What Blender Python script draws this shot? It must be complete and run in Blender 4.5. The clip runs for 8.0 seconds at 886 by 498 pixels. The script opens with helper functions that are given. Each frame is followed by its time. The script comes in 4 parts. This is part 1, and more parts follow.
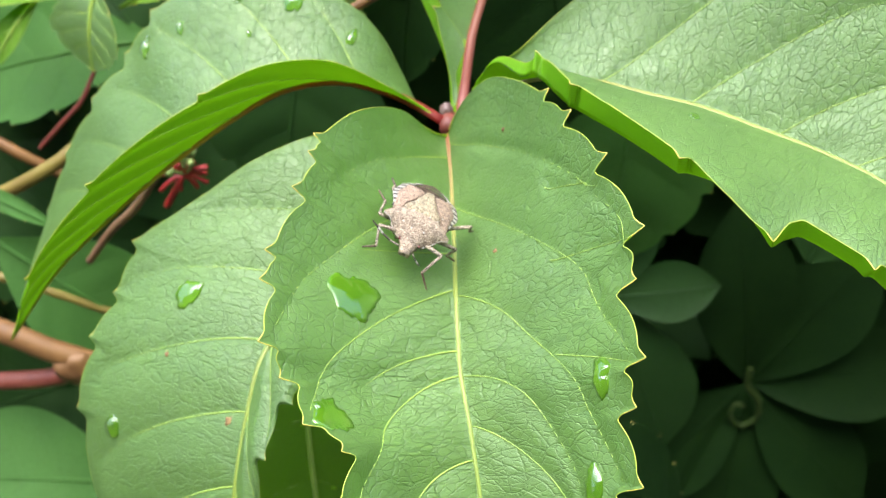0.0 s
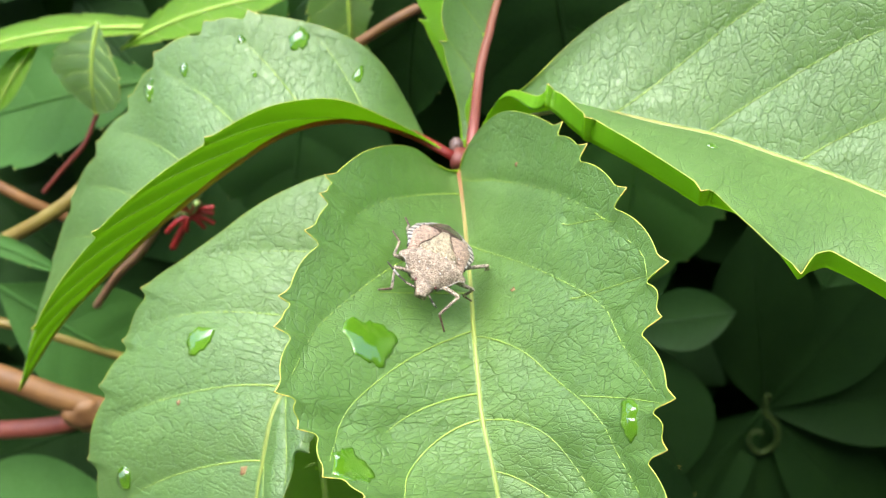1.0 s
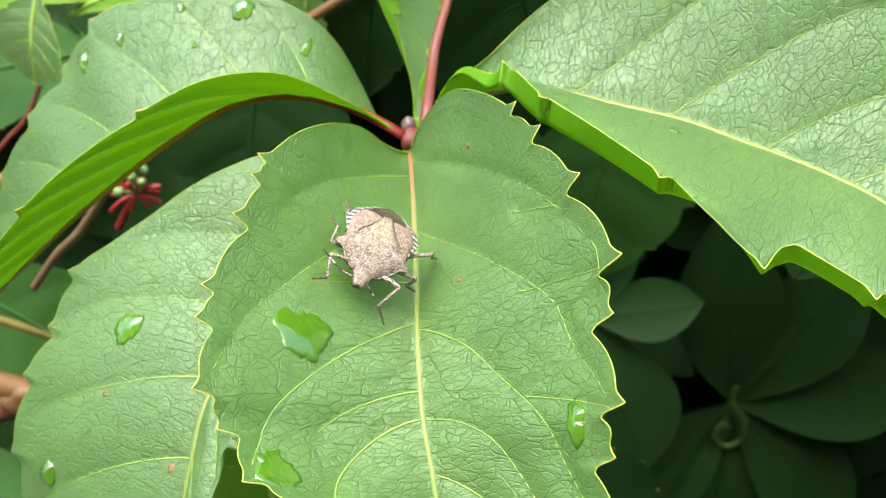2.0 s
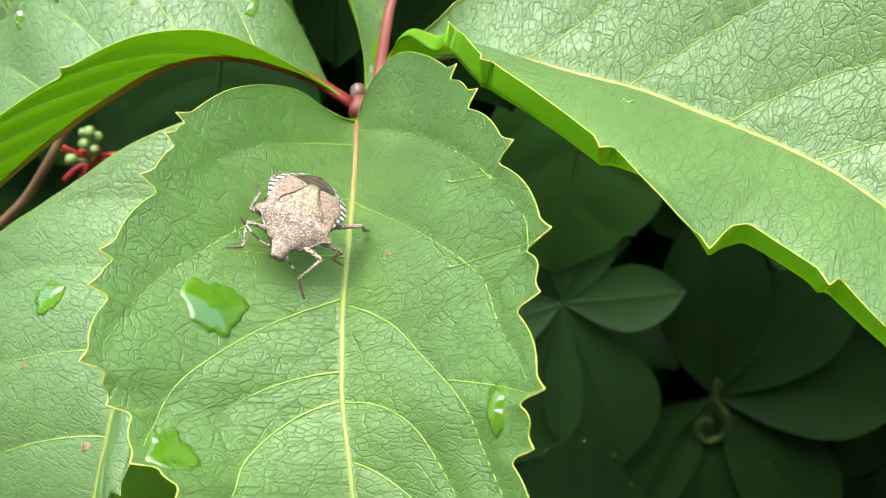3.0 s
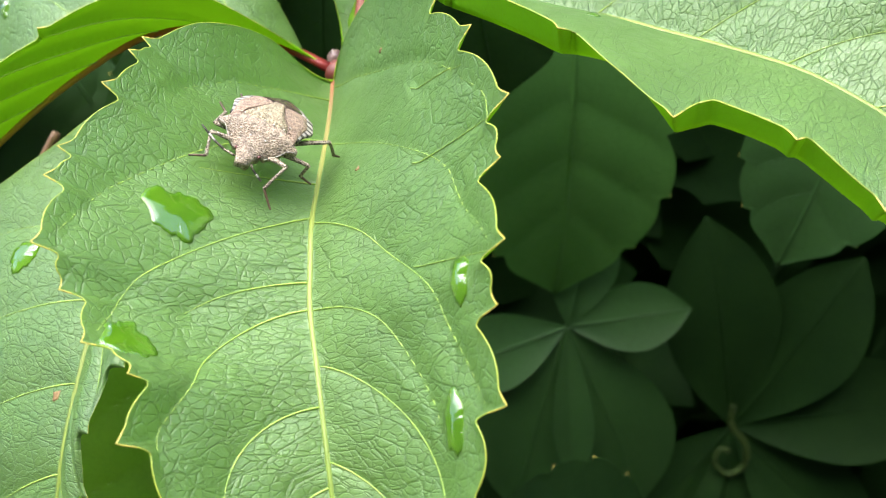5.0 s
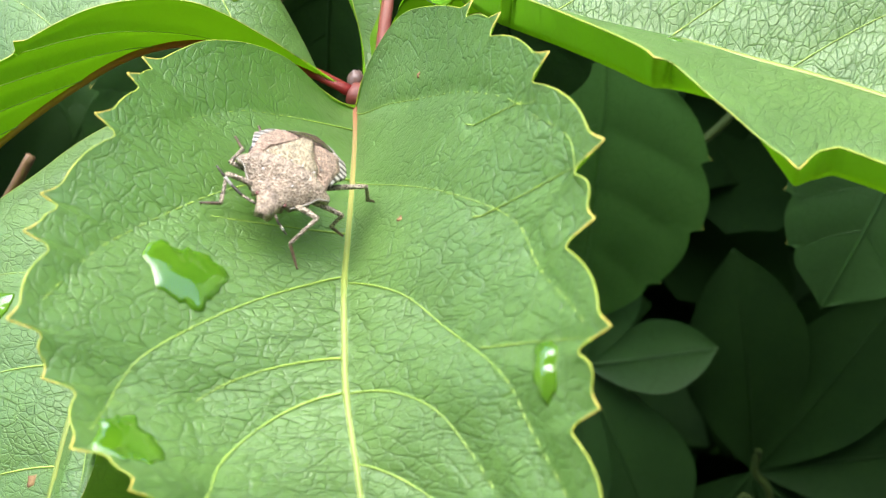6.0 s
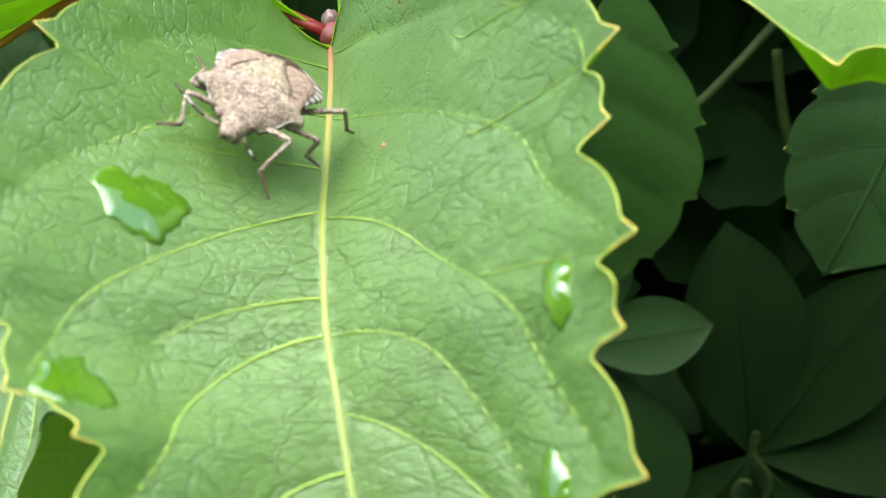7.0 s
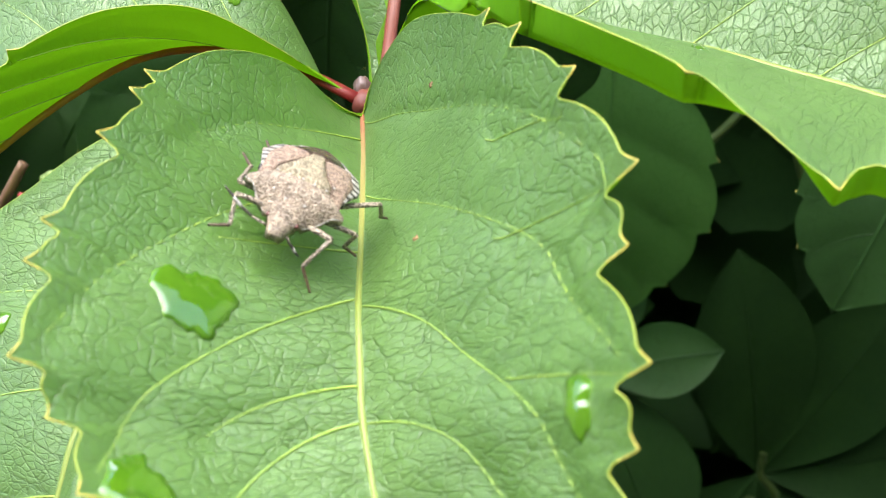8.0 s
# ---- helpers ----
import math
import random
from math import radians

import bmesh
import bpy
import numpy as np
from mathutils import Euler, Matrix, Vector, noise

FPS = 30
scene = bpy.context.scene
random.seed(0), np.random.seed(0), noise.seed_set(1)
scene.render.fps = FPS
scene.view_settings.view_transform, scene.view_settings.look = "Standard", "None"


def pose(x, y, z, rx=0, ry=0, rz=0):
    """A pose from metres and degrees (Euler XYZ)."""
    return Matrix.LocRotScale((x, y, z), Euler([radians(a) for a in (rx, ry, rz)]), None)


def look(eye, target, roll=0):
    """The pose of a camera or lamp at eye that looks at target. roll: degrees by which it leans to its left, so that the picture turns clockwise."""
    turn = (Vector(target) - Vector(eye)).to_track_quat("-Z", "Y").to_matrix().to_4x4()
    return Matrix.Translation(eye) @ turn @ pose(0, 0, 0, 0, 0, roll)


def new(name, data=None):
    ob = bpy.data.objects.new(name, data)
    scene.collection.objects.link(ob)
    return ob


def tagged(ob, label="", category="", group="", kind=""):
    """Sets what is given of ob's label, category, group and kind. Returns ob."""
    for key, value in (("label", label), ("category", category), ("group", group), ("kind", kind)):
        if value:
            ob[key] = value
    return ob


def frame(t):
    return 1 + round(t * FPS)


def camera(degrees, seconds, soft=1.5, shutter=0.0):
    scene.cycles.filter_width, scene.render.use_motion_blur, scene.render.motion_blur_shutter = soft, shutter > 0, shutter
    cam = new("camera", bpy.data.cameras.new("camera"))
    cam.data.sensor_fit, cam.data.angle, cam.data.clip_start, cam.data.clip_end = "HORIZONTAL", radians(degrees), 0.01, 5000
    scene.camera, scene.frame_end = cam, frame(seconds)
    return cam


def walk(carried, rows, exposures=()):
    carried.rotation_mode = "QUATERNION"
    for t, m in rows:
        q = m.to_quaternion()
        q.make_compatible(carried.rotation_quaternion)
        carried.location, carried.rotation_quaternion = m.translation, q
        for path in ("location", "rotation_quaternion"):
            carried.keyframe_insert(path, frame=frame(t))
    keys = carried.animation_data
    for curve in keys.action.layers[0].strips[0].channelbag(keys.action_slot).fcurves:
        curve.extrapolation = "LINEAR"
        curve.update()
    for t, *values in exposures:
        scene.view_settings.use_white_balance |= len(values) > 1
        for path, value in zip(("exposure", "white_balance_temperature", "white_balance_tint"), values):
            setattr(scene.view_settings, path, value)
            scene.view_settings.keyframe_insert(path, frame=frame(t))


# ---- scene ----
cam = camera(46, 8.0, soft=1.1)
PATH = [
    (0, pose(0.00449, -0.15065, 1.08579, 54.103, 0.552, 1.691)),
    (0.2, pose(0.00389, -0.14947, 1.08728, 53.866, 2.164, 0.648)),
    (0.3, pose(0.00541, -0.14930, 1.08547, 54.352, 1.202, 1.906)),
    (0.5, pose(0.00445, -0.14975, 1.08442, 54.610, 1.733, 1.693)),
    (0.7, pose(0.00286, -0.14991, 1.08449, 55.055, 1.843, 1.254)),
    (0.8, pose(0.00123, -0.14742, 1.08818, 54.837, 1.770, 0.885)),
    (1, pose(0.00251, -0.14697, 1.08546, 55.525, 1.917, 0.866)),
    (1.2, pose(0.00147, -0.14457, 1.08473, 55.313, 1.043, 0.764)),
    (1.3, pose(0.00278, -0.14450, 1.08255, 55.142, 1.357, 0.342)),
    (1.5, pose(0.00482, -0.14143, 1.08457, 54.678, 0.768, 0.385)),
    (1.7, pose(0.00585, -0.14029, 1.08350, 54.548, 0.491, 0.405)),
    (2.8, pose(0.01290, -0.13296, 1.07464, 54.263, 0.638, 0.650)),
    (3, pose(0.01653, -0.13244, 1.07385, 53.886, -0.251, 1.922)),
    (3.2, pose(0.01977, -0.13586, 1.06952, 55.250, 0.564, 1.971)),
    (3.3, pose(0.02054, -0.13626, 1.07065, 55.556, 0.243, 2.276)),
    (3.5, pose(0.02629, -0.14055, 1.06584, 56.770, 1.393, 2.621)),
    (3.7, pose(0.02736, -0.14172, 1.06424, 57.185, 1.157, 3.054)),
    (3.8, pose(0.02904, -0.14261, 1.06343, 57.631, 0.933, 3.670)),
    (4, pose(0.02871, -0.14404, 1.06111, 57.917, 1.235, 4.091)),
    (4.2, pose(0.02694, -0.14593, 1.05863, 58.800, 1.723, 3.528)),
    (5.3, pose(0.02090, -0.14045, 1.05051, 61.148, 2.024, 1.748)),
    (5.5, pose(0.01801, -0.13587, 1.05002, 60.796, 1.306, 1.463)),
    (5.7, pose(0.01140, -0.12915, 1.04798, 61.618, 2.464, -0.288)),
    (5.8, pose(0.00826, -0.12634, 1.05062, 61.214, 1.278, -0.006)),
    (5.9, pose(0.01295, -0.12660, 1.04886, 61.299, -0.247, 1.921)),
    (6, pose(0.01349, -0.12446, 1.04747, 61.300, 0.952, 0.764)),
    (6.1, pose(0.01267, -0.12084, 1.04610, 61.042, 1.420, 0.099)),
    (6.2, pose(0.01682, -0.12197, 1.04262, 61.441, 0.163, 1.342)),
    (6.3, pose(0.01839, -0.12091, 1.04009, 61.180, 1.046, 1.058)),
    (6.4, pose(0.01460, -0.11892, 1.04208, 60.838, 2.162, -0.177)),
    (6.5, pose(0.01665, -0.11788, 1.03967, 61.276, 0.867, 0.855)),
    (6.6, pose(0.01859, -0.11969, 1.03875, 61.429, 0.973, 0.440)),
    (6.7, pose(0.01366, -0.11819, 1.03743, 61.662, 1.272, -0.546)),
    (6.8, pose(0.01303, -0.11812, 1.03700, 61.759, 1.199, -0.399)),
    (6.9, pose(0.01640, -0.11835, 1.03664, 61.673, 0.766, 0.437)),
    (7, pose(0.01191, -0.11837, 1.03618, 61.881, 1.223, -0.912)),
    (7.2, pose(0.01412, -0.11770, 1.03862, 61.484, 1.468, -0.347)),
    (7.3, pose(0.01286, -0.11816, 1.03931, 61.521, 0.845, 0.331)),
    (7.5, pose(0.01148, -0.11528, 1.04602, 60.116, 1.650, -0.355)),
    (7.6, pose(0.01015, -0.11590, 1.04753, 60.075, 1.736, -0.254)),
    (7.7, pose(0.01255, -0.11721, 1.04549, 60.612, 0.817, 0.288)),
    (7.8, pose(0.01280, -0.11841, 1.04303, 60.895, 0.586, 0.439)),
    (7.9, pose(0.01031, -0.11945, 1.04467, 60.672, 0.748, 0.239)),
    (8, pose(0.01074, -0.11938, 1.04802, 60.694, 0.895, 0.091)),
]
cam.data.dof.use_dof = True
cam.data.dof.focus_distance = 0.117
cam.data.dof.aperture_fstop = 44.0
walk(cam, PATH, exposures=((0.0, 2.66), (8.0, 2.66)))


# ---- world and light: bright overcast day ----
world = bpy.data.worlds.new("overcast_sky")
scene.world = world
world.use_nodes = True
wn, wl = world.node_tree.nodes, world.node_tree.links
sky = wn.new("ShaderNodeTexSky")
sky.sky_type, sky.sun_disc = "NISHITA", False
sky.sun_elevation, sky.sun_rotation = radians(78), radians(210)
sky.air_density, sky.dust_density, sky.ozone_density = 1.0, 3.0, 1.5
wl.new(sky.outputs[0], wn["Background"].inputs[0])
wn["Background"].inputs[1].default_value = 0.115

sun_data = bpy.data.lights.new("sun", "SUN")
sun_data.energy, sun_data.angle, sun_data.color = 1.1, radians(80), (0.98, 0.98, 1.0)
sun = new("sun", sun_data)
sun.matrix_world = look((-0.2, -0.35, 2.9), (0, 0, 1))

rng = random.Random(7)


# ---- materials ----
def shader(name):
    m = bpy.data.materials.new(name)
    m.use_nodes = True
    nt = m.node_tree
    return m, nt, nt.nodes["Principled BSDF"]


def node(nt, kind, **inputs):
    n = nt.nodes.new(kind)
    for key, value in inputs.items():
        n.inputs[key.replace("_", " ")].default_value = value
    return n


def ramp(nt, source, stops):
    r = nt.nodes.new("ShaderNodeValToRGB")
    e = r.color_ramp.elements
    while len(e) < len(stops):
        e.new(0.5)
    for k, (at, colour) in zip(e, stops):
        k.position, k.color = at, (*colour, 1)
    nt.links.new(source, r.inputs[0])
    return r


def grey(a):
    return (a, a, a)


def leaf_material(name, base, young, through_colour, rough=0.40, see=0.4, relief=1.0, cell=0.5, gloss=0.5):
    """Leaf skin: quilted by a net of fine veins, in a map laid out in millimetres."""
    m, nt, p = shader(name)
    uv = nt.nodes.new("ShaderNodeUVMap")
    uv.uv_map = "skin"
    warp = node(nt, "ShaderNodeTexNoise", Scale=0.6, Detail=3.0)
    nt.links.new(uv.outputs[0], warp.inputs["Vector"])
    bend = nt.nodes.new("ShaderNodeMix")
    bend.data_type, bend.blend_type = "RGBA", "LINEAR_LIGHT"
    bend.inputs["Factor"].default_value = 0.13
    stretch = nt.nodes.new("ShaderNodeMapping")
    stretch.inputs["Scale"].default_value = (0.75, 1.3, 1)
    nt.links.new(uv.outputs[0], stretch.inputs["Vector"])
    nt.links.new(stretch.outputs[0], bend.inputs["A"])
    nt.links.new(warp.outputs["Color"], bend.inputs["B"])
    nets = []
    for scale in (cell * 0.68, cell * 2.1, cell * 4.8):
        v = node(nt, "ShaderNodeTexVoronoi", Scale=scale)
        v.feature = "DISTANCE_TO_EDGE"
        nt.links.new(bend.outputs["Result"], v.inputs["Vector"])
        nets.append(v.outputs["Distance"])
    coarse = ramp(nt, nets[0], ((0.0, grey(0)), (0.03, grey(0.72)), (0.06, grey(0.92)), (0.45, grey(1))))
    bulge = ramp(nt, nets[1], ((0.0, grey(0)), (0.06, grey(0.75)), (0.12, grey(0.93)), (0.45, grey(1))))
    small = ramp(nt, nets[2], ((0.0, grey(0)), (0.12, grey(0.8)), (0.5, grey(1))))
    blot = node(nt, "ShaderNodeTexNoise", Scale=0.07, Detail=4.0)
    nt.links.new(uv.outputs[0], blot.inputs["Vector"])
    tone = ramp(nt, blot.outputs["Fac"], ((0.3, base), (0.72, young)))
    # fine veins drawn darker than the skin: colour carries the shade of their creases
    line = ramp(nt, nets[0], ((0.0, grey(0.6)), (0.012, grey(0.42)), (0.03, grey(0.0))))
    hair = ramp(nt, nets[1], ((0.0, grey(0.5)), (0.03, grey(0.34)), (0.07, grey(0.0))))
    vein_shaded = nt.nodes.new("ShaderNodeMix")
    vein_shaded.data_type = "RGBA"
    both = nt.nodes.new("ShaderNodeMath")
    both.operation = "MAXIMUM"
    nt.links.new(line.outputs[0], both.inputs[0])
    nt.links.new(hair.outputs[0], both.inputs[1])
    nt.links.new(both.outputs[0], vein_shaded.inputs["Factor"])
    nt.links.new(tone.outputs[0], vein_shaded.inputs["A"])
    vein_shaded.inputs["B"].default_value = (base[0] * 0.55, base[1] * 0.62, base[2] * 0.5, 1)
    nt.links.new(vein_shaded.outputs["Result"], p.inputs["Base Color"])
    grain = node(nt, "ShaderNodeTexNoise", Scale=0.45, Detail=5.0)
    nt.links.new(uv.outputs[0], grain.inputs["Vector"])
    p.inputs["Specular IOR Level"].default_value = gloss
    shine = ramp(nt, grain.outputs["Fac"], ((0.3, grey(rough - 0.06)), (0.7, grey(rough + 0.1))))
    nt.links.new(shine.outputs[0], p.inputs["Roughness"])
    under = None
    fade = ramp(nt, grain.outputs["Fac"], ((0.32, grey(0.55)), (0.6, grey(1))))
    for height, strength, deep in ((coarse, 0.9, 0.000075 * relief), (bulge, 0.9, 0.000072 * relief), (small, 1.0, 0.00002 * relief)):
        b = node(nt, "ShaderNodeBump", Strength=strength, Distance=deep)
        nt.links.new(height.outputs[0], b.inputs["Height"])
        if height is bulge:
            nt.links.new(fade.outputs[0], b.inputs["Strength"])
        if under:
            nt.links.new(under.outputs[0], b.inputs["Normal"])
        under = b
    nt.links.new(under.outputs[0], p.inputs["Normal"])
    tr = nt.nodes.new("ShaderNodeBsdfTranslucent")
    tr.inputs["Color"].default_value = (*through_colour, 1)
    mix = nt.nodes.new("ShaderNodeMixShader")
    mix.inputs[0].default_value = see
    nt.links.new(p.outputs[0], mix.inputs[1])
    nt.links.new(tr.outputs[0], mix.inputs[2])
    nt.links.new(mix.outputs[0], nt.nodes["Material Output"].inputs["Surface"])
    return m


def plain(name, dark, light, rough=0.5, scale=300.0, relief=0.15, depth=0.0002, specular=0.5):
    """A surface of two mingled tones with a fine grain."""
    m, nt, p = shader(name)
    tc = nt.nodes.new("ShaderNodeTexCoord")
    n1 = node(nt, "ShaderNodeTexNoise", Scale=scale, Detail=5.0)
    nt.links.new(tc.outputs["Object"], n1.inputs["Vector"])
    c = ramp(nt, n1.outputs["Fac"], ((0.35, dark), (0.66, light)))
    nt.links.new(c.outputs[0], p.inputs["Base Color"])
    n2 = node(nt, "ShaderNodeTexNoise", Scale=scale * 4, Detail=3.0)
    nt.links.new(tc.outputs["Object"], n2.inputs["Vector"])
    b = node(nt, "ShaderNodeBump", Strength=relief, Distance=depth)
    nt.links.new(n2.outputs["Fac"], b.inputs["Height"])
    nt.links.new(b.outputs[0], p.inputs["Normal"])
    p.inputs["Roughness"].default_value = rough
    p.inputs["Specular IOR Level"].default_value = specular
    return m


def rib_material(name, stops, see=0.0):
    """Midrib skin whose colour changes from the leaf's base to its tip; see: how much light shines through."""
    m, nt, p = shader(name)
    uv = nt.nodes.new("ShaderNodeUVMap")
    uv.uv_map = "skin"
    sep = nt.nodes.new("ShaderNodeSeparateXYZ")
    nt.links.new(uv.outputs[0], sep.inputs[0])
    c = ramp(nt, sep.outputs["Y"], stops)
    nt.links.new(c.outputs[0], p.inputs["Base Color"])
    p.inputs["Roughness"].default_value = 0.45
    tr = nt.nodes.new("ShaderNodeBsdfTranslucent")
    nt.links.new(c.outputs[0], tr.inputs["Color"])
    mix = nt.nodes.new("ShaderNodeMixShader")
    mix.inputs[0].default_value = see
    nt.links.new(p.outputs[0], mix.inputs[1])
    nt.links.new(tr.outputs[0], mix.inputs[2])
    nt.links.new(mix.outputs[0], nt.nodes["Material Output"].inputs["Surface"])
    return m


GREEN = leaf_material("leaf_upper_skin", (0.098, 0.190, 0.043), (0.126, 0.240, 0.052), (0.40, 0.66, 0.12), rough=0.40, see=0.26, gloss=0.8, relief=1.1)
UNDER = leaf_material("leaf_under_skin", (0.14, 0.30, 0.012), (0.17, 0.35, 0.015), (0.62, 0.95, 0.05), rough=0.5, see=0.68, relief=0.5, gloss=0.3)
# Near-black copy of the leaf green: the depth's shade is in its colour.
DEEP = leaf_material("deep_shade_leaf_skin", (0.009, 0.027, 0.006), (0.015, 0.041, 0.008), (0.04, 0.13, 0.012), rough=0.6, see=0.15, relief=0.4, gloss=0.06)
YOUNG = leaf_material("young_leaf_skin", (0.11, 0.25, 0.02), (0.15, 0.30, 0.025), (0.4, 0.62, 0.05), rough=0.5, see=0.4, relief=0.7, gloss=0.2)
# Darker copy of the leaf green, with light shade mixed into its colour.
SHADE_GREEN = leaf_material("shaded_leaf_skin", (0.055, 0.150, 0.030), (0.072, 0.185, 0.038), (0.18, 0.40, 0.03), rough=0.55, see=0.3, relief=0.4, gloss=0.15)
# Leaf green darkened partway, so half shade is painted into the skin.
HALF_SHADE = leaf_material("half_shaded_leaf_skin", (0.020, 0.058, 0.013), (0.030, 0.082, 0.018), (0.08, 0.24, 0.025), rough=0.5, see=0.2, relief=0.5, gloss=0.2)
EDGE = plain("leaf_edge_skin", (0.24, 0.34, 0.035), (0.34, 0.39, 0.04), 0.5)
THORN = plain("tooth_tip_skin", (0.46, 0.40, 0.05), (0.58, 0.48, 0.09), 0.5)
VEIN = plain("side_vein_skin", (0.24, 0.375, 0.055), (0.30, 0.43, 0.06), 0.5)
RIB_PALE = rib_material("midrib_skin", ((0.0, (0.26, 0.08, 0.04)), (0.12, (0.25, 0.18, 0.06)), (0.40, (0.20, 0.25, 0.04)), (1.0, (0.16, 0.25, 0.036))))
RIB_RED = rib_material("red_midrib_skin", ((0.0, (0.34, 0.04, 0.035)), (0.22, (0.62, 0.19, 0.05)), (0.45, (0.66, 0.42, 0.05)), (1.0, (0.40, 0.46, 0.05))), 0.6)
RIB_RUST = rib_material("rusty_midrib_skin", ((0.0, (0.20, 0.04, 0.03)), (0.5, (0.20, 0.065, 0.03)), (1.0, (0.24, 0.14, 0.04))))


def water_material():
    """Clear water: sees through to the leaf, with a sharp sky gloss."""
    m, nt, p = shader("water")
    clear = nt.nodes.new("ShaderNodeBsdfTransparent")
    clear.inputs["Color"].default_value = (0.97, 0.99, 0.97, 1)
    shine = nt.nodes.new("ShaderNodeBsdfGlossy")
    shine.inputs["Roughness"].default_value = 0.02
    lw = node(nt, "ShaderNodeLayerWeight", Blend=0.5)
    power = nt.nodes.new("ShaderNodeMath")
    power.operation = "POWER"
    power.inputs[1].default_value = 3.0
    nt.links.new(lw.outputs["Facing"], power.inputs[0])
    fr = nt.nodes.new("ShaderNodeMath")
    fr.operation = "MULTIPLY_ADD"
    fr.inputs[1].default_value, fr.inputs[2].default_value = 0.9, 0.09
    nt.links.new(power.outputs[0], fr.inputs[0])
    mix = nt.nodes.new("ShaderNodeMixShader")
    nt.links.new(fr.outputs[0], mix.inputs[0])
    nt.links.new(clear.outputs[0], mix.inputs[1])
    nt.links.new(shine.outputs[0], mix.inputs[2])
    nt.links.new(mix.outputs[0], nt.nodes["Material Output"].inputs["Surface"])
    return m


WATER = water_material()
WET = plain("wetted_leaf_skin", (0.06, 0.16, 0.004), (0.085, 0.20, 0.006), 0.6, 250, 0.05, 0.0001, 0.1)
BARK = plain("brown_bark", (0.12, 0.055, 0.016), (0.20, 0.098, 0.028), 0.55, 160)
RED_BARK = plain("red_bark", (0.11, 0.020, 0.014), (0.17, 0.042, 0.022), 0.55, 160)
YELLOW_BARK = plain("yellow_stem_skin", (0.15, 0.11, 0.02), (0.20, 0.16, 0.03), 0.5, 160)
# Pale tendril green darkened: the gap's shade is part of this colour.
TENDRIL = plain("tendril_skin", (0.025, 0.048, 0.010), (0.04, 0.068, 0.014), 0.6, 200, specular=0.15)
BROWN_TENDRIL = plain("dry_tendril_skin", (0.15, 0.08, 0.035), (0.20, 0.11, 0.05), 0.55, 200)
RED_STALK = plain("red_stalk_skin", (0.24, 0.012, 0.01), (0.32, 0.024, 0.02), 0.4, 200)
BUD = plain("bud_skin", (0.14, 0.22, 0.05), (0.2, 0.28, 0.07), 0.5, 300)
NODE = plain("pink_node_skin", (0.12, 0.075, 0.06), (0.22, 0.16, 0.14), 0.4, 300)


# ---- shaping helpers ----
def at(p):
    """Millimetres from the leaf stalk's joint to metres in the world, the joint 1 m above the soil."""
    return Vector((p[0] / 1000, p[1] / 1000, 1 + p[2] / 1000))


def part(name, bm, material, parent=None, label="", smooth=True):
    me = bpy.data.meshes.new(name)
    bm.to_mesh(me)
    bm.free()
    for mat in material if isinstance(material, (list, tuple)) else (material,):
        me.materials.append(mat)
    if smooth:
        me.shade_smooth()
    ob = new(name, me)
    if parent:
        ob.parent = parent
    if label:
        ob["label"] = label
    return ob


def smooth_curve(points, closed=False):
    """A function of 0..1 that glides through the points, by length."""
    p = [Vector(q) for q in points]
    run = [0.0]
    for a, b in zip(p, p[1:]):
        run.append(run[-1] + max((b - a).length, 1e-6))
    run = [r / run[-1] for r in run]

    def f(s):
        s = min(max(s, 0.0), 1.0)
        k = 0
        while k < len(p) - 2 and s > run[k + 1]:
            k += 1
        h = run[k + 1] - run[k]
        x = (s - run[k]) / h
        m0 = (p[k + 1] - p[k - 1]) * (h / (run[k + 1] - run[k - 1])) if k > 0 else p[k + 1] - p[k]
        m1 = (p[k + 2] - p[k]) * (h / (run[k + 2] - run[k])) if k + 2 < len(p) else p[k + 1] - p[k]
        return p[k] * (2 * x**3 - 3 * x**2 + 1) + m0 * (x**3 - 2 * x**2 + x) + p[k + 1] * (3 * x**2 - 2 * x**3) + m1 * (x**3 - x**2)

    return f, run


def tube(points, radii, sides=8, steps=16, flat=1.0, bm=None):
    """A tapered round stem along a smooth line (millimetres in the world), with a map of its length."""
    f, _ = smooth_curve(points)
    bm = bm or bmesh.new()
    layer = bm.loops.layers.uv.get("skin") or bm.loops.layers.uv.new("skin")
    rings, up = [], Vector((0, 0, 1))
    n = len(radii) - 1
    for i in range(steps + 1):
        s = i / steps
        t = f(min(s + 0.01, 1)) - f(max(s - 0.01, 0))
        t.normalize()
        side = t.cross(up)
        if side.length < 0.05:
            side = t.cross(Vector((1, 0, 0)))
        side.normalize()
        over = side.cross(t)
        k = min(int(s * n), n - 1)
        r = radii[k] + (radii[k + 1] - radii[k]) * (s * n - k)
        rings.append([bm.verts.new(at(f(s) + side * (r * math.cos(a)) + over * (r * flat * math.sin(a)))) for a in (2 * math.pi * j / sides for j in range(sides))])
    for i in range(steps):
        for j in range(sides):
            k = (j + 1) % sides
            face = bm.faces.new((rings[i][j], rings[i][k], rings[i + 1][k], rings[i + 1][j]))
            for loop, v in zip(face.loops, (i, i, i + 1, i + 1)):
                loop[layer].uv = (j / sides, v / steps)
    bm.faces.new(list(reversed(rings[0])))
    bm.faces.new(rings[-1])
    bm.normal_update()
    return bm


def lerp(table, y):
    for (a, u), (b, v) in zip(table, table[1:]):
        if y <= b:
            x = min(max((y - a) / (b - a), 0), 1)
            x = x * x * (3 - 2 * x)
            return u + (v - u) * x
    return table[-1][1]


